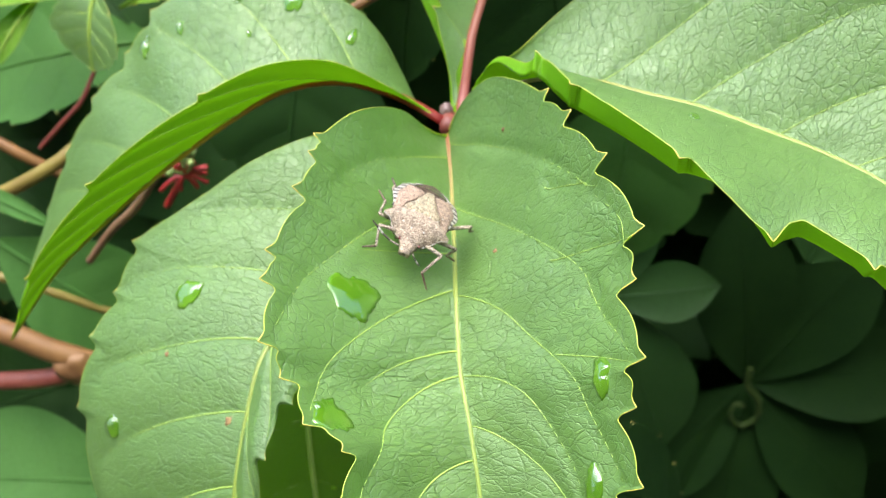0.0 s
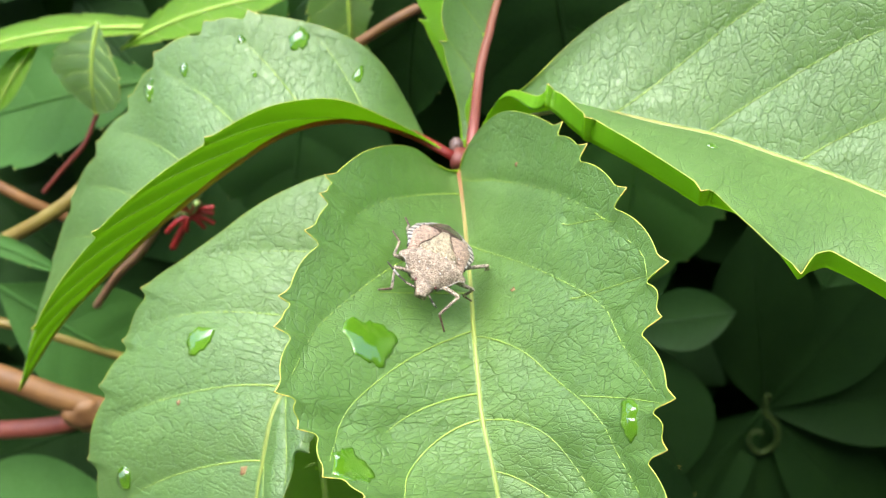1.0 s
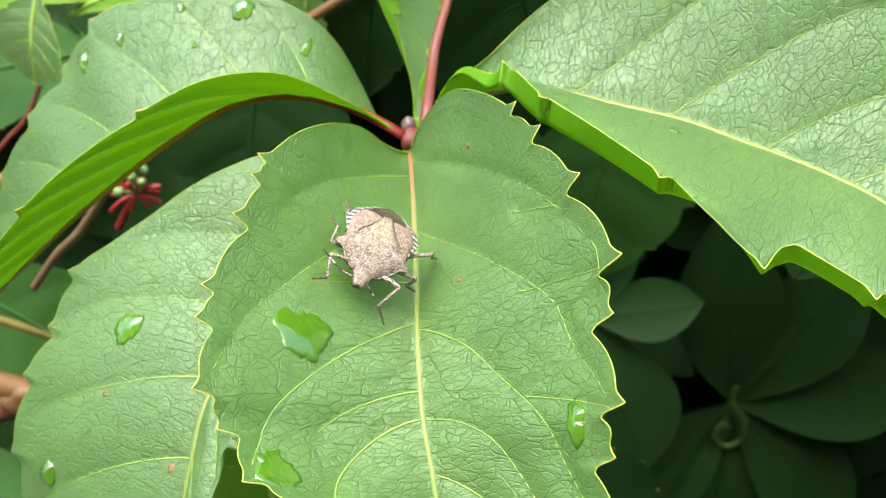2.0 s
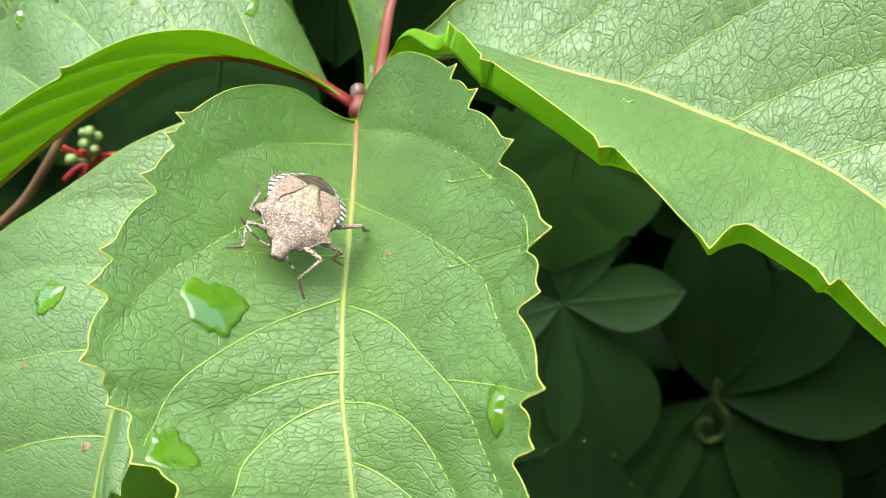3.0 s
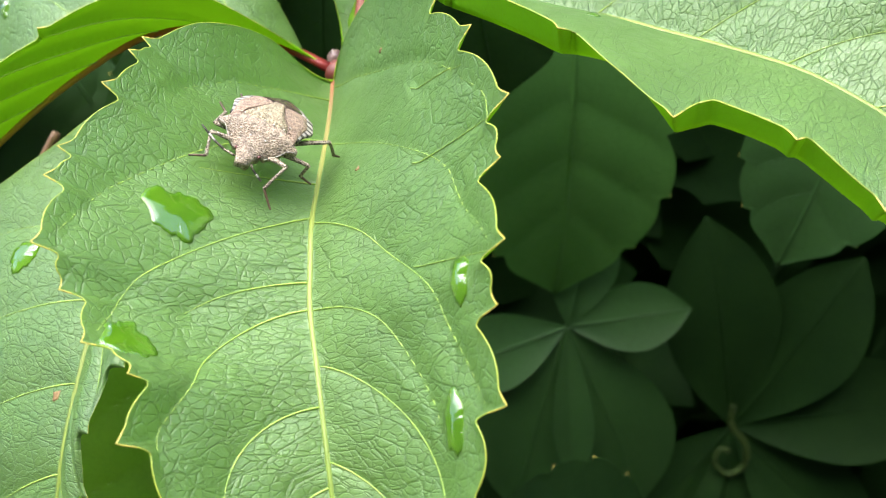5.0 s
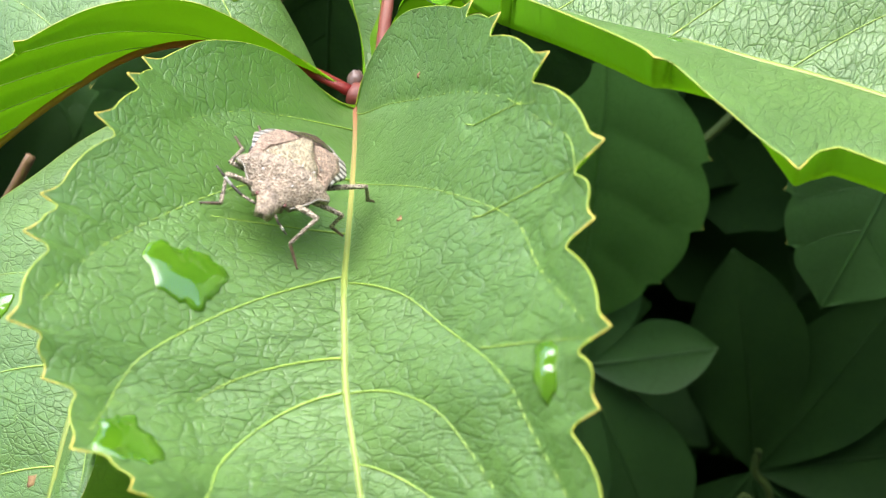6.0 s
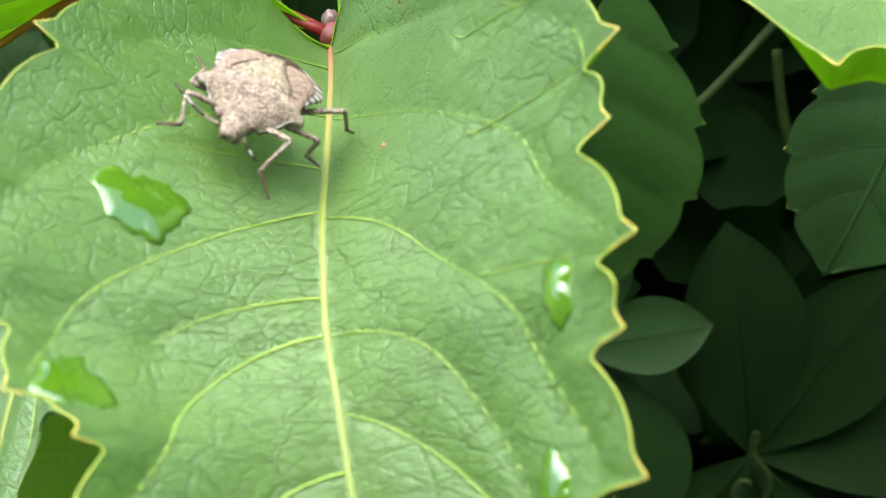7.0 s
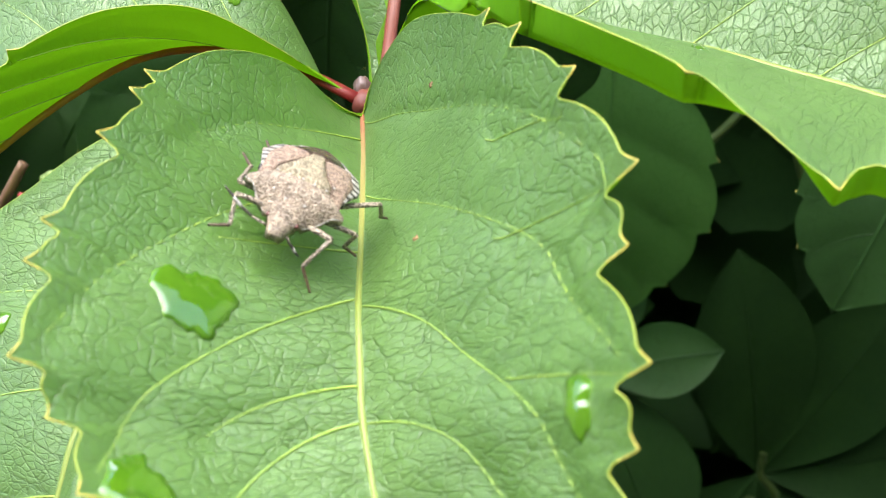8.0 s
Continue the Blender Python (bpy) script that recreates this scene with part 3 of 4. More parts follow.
# ---- rain drops ----
def drop(blade, place, size, height, wobble=0.12, stretch=1.0, label="clear rain drop lying on the leaf", seed=0, turn=0.0):
    """A drop whose foot follows the blade; size in millimetres."""
    s0, a0 = place if len(place) == 2 else blade.spot(place)
    r = random.Random(seed)
    phase = [r.uniform(0, 6.28) for _ in range(4)]
    bm = bmesh.new()
    rings, sides = 9, 64
    # steps along and across the blade that stand for a millimetre on its skin
    es = (blade.point(s0 + 0.01, a0) - blade.point(s0 - 0.01, a0)) / 0.02
    ea = (blade.point(s0, a0 + 0.02) - blade.point(s0, a0 - 0.02)) / 0.04
    u = ea.normalized()
    v = (es - u * es.dot(u)).normalized()

    def put(rad, ang, lift, into=None):
        k = size / 2 * (1 + wobble * (math.sin(2 * ang + phase[0]) + 0.6 * math.sin(3 * ang + phase[1]) + 0.45 * math.sin(5 * ang + phase[2]) + 0.3 * math.sin(9 * ang + phase[3]) + 0.16 * math.sin(17 * ang + phase[1])))
        x, y = math.cos(ang) * rad * k, math.sin(ang) * rad * k * stretch
        x, y = x * math.cos(turn) - y * math.sin(turn), x * math.sin(turn) + y * math.cos(turn)
        ds = y / es.dot(v)
        s, a = min(max(s0 + ds, 0.01), 0.99), max(-0.985, min(0.985, a0 + (x - ds * es.dot(u)) / ea.length))
        skin = blade.point(s, a)
        if into is None and rad < 0.98:
            # the water bridges the hollows of the skin
            held, blade.quilt = blade.quilt, 0.0
            calm = blade.point(s, a) + blade.normal(s0, a0) * (held * 0.9)
            blade.quilt = held
            skin = calm.lerp(skin, rad**4)
        return (into if into is not None else bm).verts.new(at(skin + blade.normal(s, a) * lift))

    grid = []
    for i in range(1, rings + 1):
        q = i / rings
        grid.append([put(q, 2 * math.pi * j / sides, height * (1 - q**2.4) ** 0.9) for j in range(sides)])
    crown = put(0, 0, height)
    foot = put(0, 0, -0.1)
    base = [put(0.99, 2 * math.pi * j / sides, -0.1) for j in range(sides)]
    for j in range(sides):
        k = (j + 1) % sides
        bm.faces.new((crown, grid[0][j], grid[0][k]))
        for i in range(rings - 1):
            bm.faces.new((grid[i][j], grid[i + 1][j], grid[i + 1][k], grid[i][k]))
        bm.faces.new((grid[-1][j], base[j], base[k], grid[-1][k]))
        bm.faces.new((base[j], foot, base[k]))
    bmesh.ops.recalc_face_normals(bm, faces=bm.faces[:])
    thing = tagged(part("water_drop", bm, WATER), label, "water drop", "rain drops on the leaf")
    bm = bmesh.new()
    rings = []
    for i in range(0, 6):
        rings.append([put(0.97 * i / 5, 2 * math.pi * j / sides, 0.06, bm) for j in range(sides)])
    rings.append([put(0.975, 2 * math.pi * j / sides, -0.05, bm) for j in range(sides)])
    for a, b in zip(rings, rings[1:]):
        for j in range(sides):
            k = (j + 1) % sides
            bm.faces.new((a[j], b[j], b[k], a[k]))
    bmesh.ops.remove_doubles(bm, verts=bm.verts[:], dist=1e-7)
    part("wet_skin", bm, WET, thing, "soaked bright green leaf skin under the drop")
    return thing


drop(front, (0.490, -0.515), 6.6, 0.5, 0.17, 1.1, "large flat rain puddle in the trough of the leaf", 3)
drop(front, (0.642, 0.75), 2.8, 0.6, 0.12, 1.7, "small rain drop by the toothed margin", 5)
drop(front, (0.758, 0.70), 3.4, 0.7, 0.14, 1.6, "small rain drop by the toothed margin", 6)
drop(front, (-11.5, -62, -2.2), 4.6, 0.35, 0.2, 1.3, "thin wet film by the torn margin", 8)
drop(right, (34.7, -20.1, 12.3), 2.2, 0.4, 0.15, 0.8, seed=9)
drop(lower_left, (-41.3, -27, -12), 4.2, 0.7, 0.14, 1.2, seed=11)
drop(lower_left, (-52, -31.5, -36), 3.2, 0.9, 0.06, 1.3, seed=12)
for k, (place, size) in enumerate((((-26.8, 17, 15), 3.4), ((-17.7, 15, 9), 2.2), ((-44.1, 17, 10), 1.8), ((-50.9, 17, 6.4), 2.6), ((-36, 17, 16), 1.4), ((-33, 16, 6), 1.0))):
    drop(upper_left, place, size * 1.3, size * 0.26, 0.16, 0.7, seed=20 + k)
drop(upper_left, (-50.9, 17, 8.6), 1.2, 0.3, 0.16, 1.2, seed=31)


def speck(blade, place, size, material, label, seed):
    """A thin brown blemish on the skin of a blade."""
    r = random.Random(seed)
    s0, a0 = blade.spot(place)
    bm = bmesh.new()
    wide = (blade.edge(0 if a0 < 0 else 1, s0) - blade.mid(s0)).length
    rings = []
    reach = [r.uniform(0.6, 1.2) for _ in range(12)]
    for q, lift in ((1.0, -0.05), (0.95, 0.03), (0.5, 0.07)):
        ring = []
        for j, k in enumerate(reach):
            x, y = math.cos(j / 12 * 6.2832) * size / 2 * k * q, math.sin(j / 12 * 6.2832) * size / 2 * k * q
            s, a = s0 + y / blade.length, a0 + x / wide
            ring.append(bm.verts.new(at(blade.point(s, a) + blade.normal(s, a) * lift)))
        rings.append(ring)
    for u, v in zip(rings, rings[1:]):
        for j in range(12):
            bm.faces.new((u[j], u[(j + 1) % 12], v[(j + 1) % 12], v[j]))
    bm.faces.new(rings[-1])
    return tagged(part("blemish", bm, material), label, "leaf spot")


BLEMISH = plain("dry_leaf_spot", (0.16, 0.085, 0.03), (0.26, 0.17, 0.06), 0.7, 900)
speck(front, (7.5, -35, 2.5), 0.8, BLEMISH, "small dry brown spot on the green leaf", 1)
speck(front, (8.0, -14, 9.0), 0.7, BLEMISH, "small dry brown spot on the green leaf", 2)
speck(lower_left, (-32, -41.6, -24.8), 1.5, BLEMISH, "small dry orange-brown spot on the drooping leaflet", 3)
speck(lower_left, (-44, -31, -20), 0.9, BLEMISH, "small dry orange-brown spot on the drooping leaflet", 4)


# ---- the shield bug ----
FWD = Vector((0.23436, 0.96576, 0.11130))
RGT = Vector((0.89897, -0.17171, -0.40296))
UPW = Vector((0.37005, -0.19450, 0.90842))
BUG_AT = Vector((-3.25, -37.4, 7.05))


def bug_skin(name, dark, mid, light, scale=5200, rough=0.6):
    m, nt, p = shader(name)
    tc = nt.nodes.new("ShaderNodeTexCoord")
    v = node(nt, "ShaderNodeTexVoronoi", Scale=scale)
    nt.links.new(tc.outputs["Object"], v.inputs["Vector"])
    pits = ramp(nt, v.outputs["Distance"], ((0.16, dark), (0.42, mid), (0.85, light)))
    n = node(nt, "ShaderNodeTexNoise", Scale=scale * 0.3, Detail=6.0)
    nt.links.new(tc.outputs["Object"], n.inputs["Vector"])
    patch = ramp(nt, n.outputs["Fac"], ((0.36, grey(0.55)), (0.52, grey(0.85)), (0.68, grey(1.05))))
    mul = nt.nodes.new("ShaderNodeMix")
    mul.data_type, mul.blend_type = "RGBA", "MULTIPLY"
    mul.inputs["Factor"].default_value = 1.0
    nt.links.new(pits.outputs[0], mul.inputs["A"])
    nt.links.new(patch.outputs[0], mul.inputs["B"])
    nt.links.new(mul.outputs["Result"], p.inputs["Base Color"])
    b = node(nt, "ShaderNodeBump", Strength=1.0, Distance=0.00016)
    nt.links.new(v.outputs["Distance"], b.inputs["Height"])
    nt.links.new(b.outputs[0], p.inputs["Normal"])
    p.inputs["Roughness"].default_value = rough
    return m


SHELL = bug_skin("bug_shell", (0.13, 0.092, 0.056), (0.32, 0.245, 0.165), (0.48, 0.39, 0.285), 5200)
SCUTE = bug_skin("bug_scutellum", (0.15, 0.115, 0.06), (0.33, 0.27, 0.16), (0.48, 0.41, 0.27), 4800)
WING = bug_skin("bug_wing", (0.13, 0.08, 0.052), (0.32, 0.22, 0.145), (0.46, 0.34, 0.245), 5600)
FILM = plain("bug_wing_film", (0.04, 0.03, 0.02), (0.09, 0.065, 0.045), 0.25, 1200)
LEG = bug_skin("bug_leg_skin", (0.03, 0.022, 0.014), (0.28, 0.225, 0.15), (0.50, 0.42, 0.31), 4200)
FOOT = plain("bug_foot_skin", (0.05, 0.03, 0.015), (0.13, 0.085, 0.05), 0.4, 2500)
BLACK = plain("bug_black", (0.025, 0.020, 0.014), (0.06, 0.05, 0.036), 0.35, 2500)
IVORY = plain("bug_ivory", (0.30, 0.28, 0.23), (0.50, 0.47, 0.41), 0.5, 2500)
EYE = plain("bug_eye_skin", (0.09, 0.03, 0.025), (0.15, 0.055, 0.045), 0.25, 2500)
BELLY = plain("bug_belly_skin", (0.18, 0.13, 0.08), (0.30, 0.23, 0.15), 0.6, 1500)


def bug(p):
    """Bug's own millimetres (x across, y to the tail, z up) to the plant's."""
    return BUG_AT + RGT * (p[0] * 1.1) + FWD * p[1] + UPW * p[2]


def back(x, y):
    ridge = lerp(((-3.9, -0.95), (-2.6, -0.55), (-1.2, -0.1), (0.8, 0.95), (3.2, 1.2), (6.6, 0.62), (9.9, -0.6)), y)
    half = lerp(((-3.9, 1.0), (-1.6, 1.6), (0.6, 4.1), (5.0, 4.3), (9.9, 3.0)), y)
    return ridge - 0.95 * (abs(x) / half) ** 2.2


def plate(name, material, parent, y0, y1, inner, outer, lift=0.0, thick=0.3, ny=18, nx=12, label="", rough=0.0):
    """A curved plate of the back between two side lines."""
    bm = bmesh.new()
    tops, lows = [], []
    for i in range(ny + 1):
        y = y0 + (y1 - y0) * i / ny
        xa, xb = inner(y), outer(y)
        ta, la = [], []
        for j in range(nx + 1):
            u = j / nx
            x = xa + (xb - xa) * u
            dome = min(1.0, 8 * u * (1 - u)) * min(1.0, 8 * (i / ny) * (1 - i / ny))
            z = back(x, y) + lift * dome + rough * (noise.noise((x * 1.6, y * 1.6, 3.1)) + 0.6 * noise.noise((x * 4.1, y * 4.1, 1.7)))
            ta.append(bm.verts.new(at(bug((x, y, z)))))
            la.append(bm.verts.new(at(bug((x, y, z - thick)))))
        tops.append(ta)
        lows.append(la)
    for i in range(ny):
        for j in range(nx):
            bm.faces.new((tops[i][j], tops[i][j + 1], tops[i + 1][j + 1], tops[i + 1][j]))
            bm.faces.new((lows[i][j], lows[i + 1][j], lows[i + 1][j + 1], lows[i][j + 1]))
    for i in range(ny):
        bm.faces.new((tops[i][0], tops[i + 1][0], lows[i + 1][0], lows[i][0]))
        bm.faces.new((tops[i][nx], lows[i][nx], lows[i + 1][nx], tops[i + 1][nx]))
    for j in range(nx):
        bm.faces.new((tops[0][j], lows[0][j], lows[0][j + 1], tops[0][j + 1]))
        bm.faces.new((tops[ny][j], tops[ny][j + 1], lows[ny][j + 1], lows[ny][j]))
    bmesh.ops.remove_doubles(bm, verts=bm.verts[:], dist=1e-7)
    bmesh.ops.recalc_face_normals(bm, faces=bm.faces[:])
    return part(name, bm, material, parent, label)


def ball(centre, radii, material, name, parent, label="", detail=3):
    bm = bmesh.new()
    bmesh.ops.create_icosphere(bm, subdivisions=detail, radius=1.0)
    for v in bm.verts:
        v.co = at(bug((centre[0] + v.co.x * radii[0], centre[1] + v.co.y * radii[1], centre[2] + v.co.z * radii[2])))
    return part(name, bm, material, parent, label)


def limb(points, radii, material, name, parent, label="", steps=12):
    return part(name, tube([bug(p) for p in points], radii, 8, steps), material, parent, label)


def shield_bug():
    thing = group("shield_bug", "mottled brown shield bug with a banded rim, sitting on the leaf", "bug")
    rim = lambda y: lerp(((0.9, 3.6), (2.2, 3.8), (5.2, 4.4), (7.6, 3.75), (9.0, 2.3), (9.5, 1.0)), y)
    wing = lambda y: lerp(((0.9, 3.7), (2.0, 3.6), (5.0, 3.75), (7.0, 3.1), (8.2, 2.1)), y)
    scut = lambda y: lerp(((1.5, 2.7), (2.4, 2.45), (4.2, 1.35), (6.0, 0.78), (6.7, 0.45), (6.95, 0.05)), y)
    ball((0, 3.6, -0.95), (3.5, 5.3, 1.25), BELLY, "belly", thing)
    ball((0, -0.4, -1.35), (1.9, 1.6, 0.6), FOOT, "chest", thing)
    # banded rim of the abdomen, plate by plate
    for side in (-1, 1):
        y = 2.0
        k = 0
        while y < 9.2:
            step = 0.5 if k % 2 else 0.42
            y2 = min(y + step, 9.3)
            skin = IVORY if k % 2 else BLACK
            plate("rim_plate", skin, thing, y, y2, lambda q, e=side: e * (rim(q) - 0.8), lambda q, e=side: e * rim(q), -0.05, 0.35, 4, 5)
            y = y2
            k += 1
    plate("wing_film", FILM, thing, 5.9, 9.75, lambda y: -lerp(((5.9, 2.0), (7.6, 2.3), (9.0, 1.7), (9.75, 0.2)), y), lambda y: lerp(((5.9, 2.0), (7.6, 2.3), (9.0, 1.7), (9.75, 0.2)), y), 0.12, 0.1, 16, 14, "dark translucent wing tip")
    for side in (-1, 1):
        plate("wing", WING, thing, 1.2, 7.3, lambda y, e=side: e * max(scut(min(y, 6.9)) - 0.15, lerp(((6.2, 0.0), (7.3, 2.6)), y)), lambda y, e=side: e * wing(y), 0.16, 0.25, 26, 12, rough=0.03)
    plate("scutellum", SCUTE, thing, 1.5, 6.95, lambda y: -scut(y), scut, 0.42, 0.4, 24, 14, rough=0.09)
    prow = lambda y: lerp(((-1.9, 1.25), (-1.5, 1.75), (-0.2, 3.0), (0.55, 4.25), (0.85, 4.3), (1.4, 3.5), (2.15, 2.4)), y)
    plate("pronotum", SHELL, thing, -1.9, 2.15, lambda y: -prow(y), prow, 0.26, 0.5, 30, 30, rough=0.12)
    for side in (-1, 1):
        edge = [(side * (prow(y) + 0.03), y, back(prow(y), y) + 0.02) for y in (-1.6, -1.0, -0.4, 0.1, 0.5)]
        limb(edge, (0.04, 0.06, 0.04), IVORY, "pale_margin", thing)
    head = lambda y: lerp(((-3.9, 0.3), (-3.7, 0.62), (-3.1, 0.8), (-2.4, 0.98), (-1.9, 1.25), (-1.6, 1.3)), y)
    plate("head", SHELL, thing, -3.9, -1.55, lambda y: -head(y), head, 0.16, 0.8, 20, 16, rough=0.1)
    for side in (-1, 1):
        ball((side * 1.22, -1.85, -0.92), (0.2, 0.26, 0.2), EYE, "eye", thing, "dark red eye")
    for side in (-1, 1):
        seam = [(side * scut(y), y, back(scut(y), y) + 0.2) for y in (2.1, 2.8, 3.6, 4.4, 5.2, 6.0, 6.7)]
        limb(seam, (0.03, 0.045, 0.04, 0.03), FOOT, "seam", thing, "dark seam beside the scutellum", 20)
    limb([(x, 2.15 - 0.02 * x * x, back(x, 2.15) + 0.16) for x in (-2.9, -2, -1, 0, 1, 2, 2.9)], (0.03, 0.045, 0.045, 0.03), FOOT, "seam", thing, "dark seam behind the pronotum", 20)
    for x, y in ((-2.2, 1.75), (-1.1, 1.7), (0.0, 1.75), (1.0, 1.7), (2.1, 1.8), (2.5, 2.6), (-0.5, -0.6), (1.1, -0.5), (-1.7, -0.2)):
        ball((x, y, back(x, y) + 0.36), (0.13, 0.1, 0.07), IVORY, "pale_callus", thing, detail=2)
    # antennae
    for pts in (
        [(-0.9, -2.9, -1.3), (-2.2, -2.9, -1.1), (-3.3, -2.7, -0.7), (-4.1, -2.5, -0.3), (-5.1, -2.2, 0.2)],
        [(0.9, -3.0, -1.4), (1.3, -3.2, -1.8), (1.7, -3.2, -2.2), (2.0, -3.2, -2.5), (2.4, -3.1, -2.9)],
    ):
        feeler = limb(pts[0:2], (0.13, 0.12), LEG, "antenna", thing, steps=5)
        limb(pts[1:3], (0.13, 0.14), BLACK, "segment", feeler, steps=5)
        limb(pts[2:4], (0.15, 0.14), IVORY, "segment", feeler, "pale band", steps=4)
        limb(pts[3:5], (0.14, 0.08), BLACK, "segment", feeler, steps=5)
    # legs: hip, knee, ankle, foot
    for hip, knee, ankle, foot in (
        ((1.5, -0.6, -1.5), (4.2, -2.0, -0.5), (3.0, -3.7, -3.2), (4.4, -4.5, -4.9)),
        ((-1.5, -0.6, -1.4), (-4.1, -2.0, -0.3), (-3.4, -4.2, -1.9), (-4.8, -5.3, -1.95)),
        ((2.2, 1.0, -1.6), (5.7, 1.6, -1.8), (5.1, 2.0, -4.0), (6.3, 2.6, -4.9)),
        ((-2.2, 1.0, -1.5), (-4.7, 0.7, -1.1), (-4.7, 3.8, -1.5), (-6.0, 5.4, -1.7)),
        ((2.3, 2.8, -1.6), (6.3, 5.7, -0.6), (6.7, 8.6, -4.2), (7.2, 9.6, -4.8)),
        ((-2.3, 2.8, -1.5), (-4.5, 6.2, -0.9), (-4.4, 8.6, -2.6), (-5.2, 9.8, -2.6)),
    ):
        leg = limb([hip, [(a + b) / 2 + c for a, b, c in zip(hip, knee, (0, 0, 0.12))], knee], (0.24, 0.29, 0.24), LEG, "leg", thing)
        limb([knee, [(a + b) / 2 + c for a, b, c in zip(knee, ankle, (0, 0, 0.1))], ankle], (0.21, 0.19, 0.21), LEG, "shin", leg)
        limb([ankle, [a + (b - a) * 0.55 for a, b in zip(ankle, foot)], foot], (0.18, 0.15, 0.12), FOOT, "foot", leg)
    return thing


shield_bug()


# ---- the vine around and behind ----
def vine_stem(points, radii, material, label, name="vine_stem", steps=30):
    return tagged(part(name, tube(points, radii, 12, steps), material), label, "stem" if name == "vine_stem" else "tendril")


stem = vine_stem([(-190, 40, -50), (-140, 30, -56), (-103, 25, -64), (-94, 25, -69.5), (-84, 25, -74), (-70, 27, -82), (-40, 40, -110), (-20, 60, -150)], (2.6, 2.6, 2.8, 2.7, 2.5), BARK, "orange-brown woody vine stem")
vine_stem([(-190, 50, -100), (-140, 32, -88), (-107, 26, -81.5), (-92, 25, -79), (-84, 25, -75)], (2.0, 2.0, 2.2, 2.2), RED_BARK, "reddish brown side shoot of the vine")
vine_stem([(-180, 60, -80), (-110, 55, -49), (-92, 55, -39), (-84, 60, -33), (-78, 78, -28)], (1.8, 1.8, 1.7, 1.5), YELLOW_BARK, "yellow-green vine stem behind the leaf")
vine_stem([(-170, 50, -50), (-110, 45, -65), (-97, 45, -70), (-70, 52, -90)], (1.2, 1.2, 1.1), YELLOW_BARK, "thin ochre stem of the vine")
vine_stem([(-55, 27, -18), (-59, 25, -24), (-65, 25, -32), (-71, 26, -38), (-78, 27, -47)], (0.8, 0.9, 0.8), BROWN_TENDRIL, "dry brown tendril behind the leaf", "tendril")
vine_stem([(81, 65, -110), (81, 65, -116), (85, 65, -122), (85.5, 65, -129), (81.5, 65, -132), (78, 65, -128), (79, 65, -123.5), (81.5, 65, -124.5)], (0.9, 0.9, 0.8, 0.6), TENDRIL, "pale green tendril curled into a hook", "tendril", 48)
vine_stem([(52, 72, -61), (53, 72, -48), (58, 72, -40), (66, 74, -33), (80, 80, -20)], (0.8, 0.9, 0.9), TENDRIL, "pale green leaf stalk", "vine_stem")
vine_stem([(82, 88, -30), (85, 87, -44), (90, 87, -58), (93, 87, -72)], (1.0, 1.1, 0.9), TENDRIL, "yellow-green tendril hanging in shade", "tendril")
vine_stem([(-26, 60, -6), (-18, 60, -1), (-13, 60, 2), (-4, 64, 5)], (1.1, 1.1, 1.1), BARK, "ochre stem behind the leaf")
vine_stem([(-135, 62, -22), (-109, 60, -36), (-102, 60, -41), (-90, 64, -52)], (1.5, 1.4, 1.2), BARK, "thin brown stem in the shade")
vine_stem([(-101, 66, -42), (-94, 66, -35), (-88, 66, -29), (-84, 68, -22)], (0.6, 0.6, 0.5), RED_BARK, "dark red leaf stalk in the shade")

vine_stem([(-20, 60, -150), (-5, 150, -400), (5, 250, -700), (0, 300, -1005)], (2.5, 6, 9, 12), BARK, "woody vine trunk rising from the soil")
bm = bmesh.new()
bmesh.ops.create_icosphere(bm, subdivisions=3, radius=1.0)
for v in bm.verts:
    v.co = at(Vector((-86, 24.5, -75)) + Vector((v.co.x * 5.0, v.co.y * 3.6, v.co.z * 4.2)) * (1 + 0.3 * noise.noise(v.co * 1.7)))
part("knot", bm, BARK, stem, "swollen knot where the side shoot joins")

# red fruit stalks with green buds
cluster = group("flower_cluster", "bright red fruit stalks with small green buds", "flower stalk")
hub = Vector((-60, 45, -36))
part("stalk", tube([(-66, 47, -46), (-63, 46, -41), hub], (0.8, 0.8, 0.7), 8, 10), RED_STALK, cluster)
for k in range(11):
    ang = 0.57 * k + rng.uniform(-0.15, 0.15)
    reach = rng.uniform(4.5, 8.0)
    end = hub + Vector((math.cos(ang) * reach, rng.uniform(-2, 2), math.sin(ang) * reach * 0.8))
    part("stalk", tube([hub, hub.lerp(end, 0.5) + Vector((0, -0.5, 0.8)), end], (0.65, 0.5, 0.55), 7, 8), RED_STALK, cluster)
for k in range(7):
    c = Vector((-58 + rng.uniform(-4, 3), 43 + rng.uniform(-3, 3), -30 + rng.uniform(-4, 3)))
    bm = bmesh.new()
    bmesh.ops.create_icosphere(bm, subdivisions=2, radius=1.0)
    r = rng.uniform(0.8, 1.3)
    for v in bm.verts:
        v.co = at(c + v.co * r * (1 + 0.15 * noise.noise(v.co * 2)))
    bud = part("bud", bm, BUD, cluster)
    part("pedicel", tube([c, c.lerp(hub, 0.5) + Vector((0.6, 0, 0)), hub], (0.35, 0.35, 0.4), 6, 6), BUD, bud)


def palm_leaf(hub, tips, face, width, skins, rib, label, ns=48, nv=9, fold=0.12, droop=0.05):
    thing = group("creeper_leaf", label, "leaf", set_of="leaves of the vine behind")
    for tip in tips:
        b = simple_blade(hub, tip, (Vector(tip) - Vector(hub)).length * width, face, fold, droop, 0)
        leaflet(b, thing, "", skins, rib, ns, nv, (0.45, 0.15))
    return thing


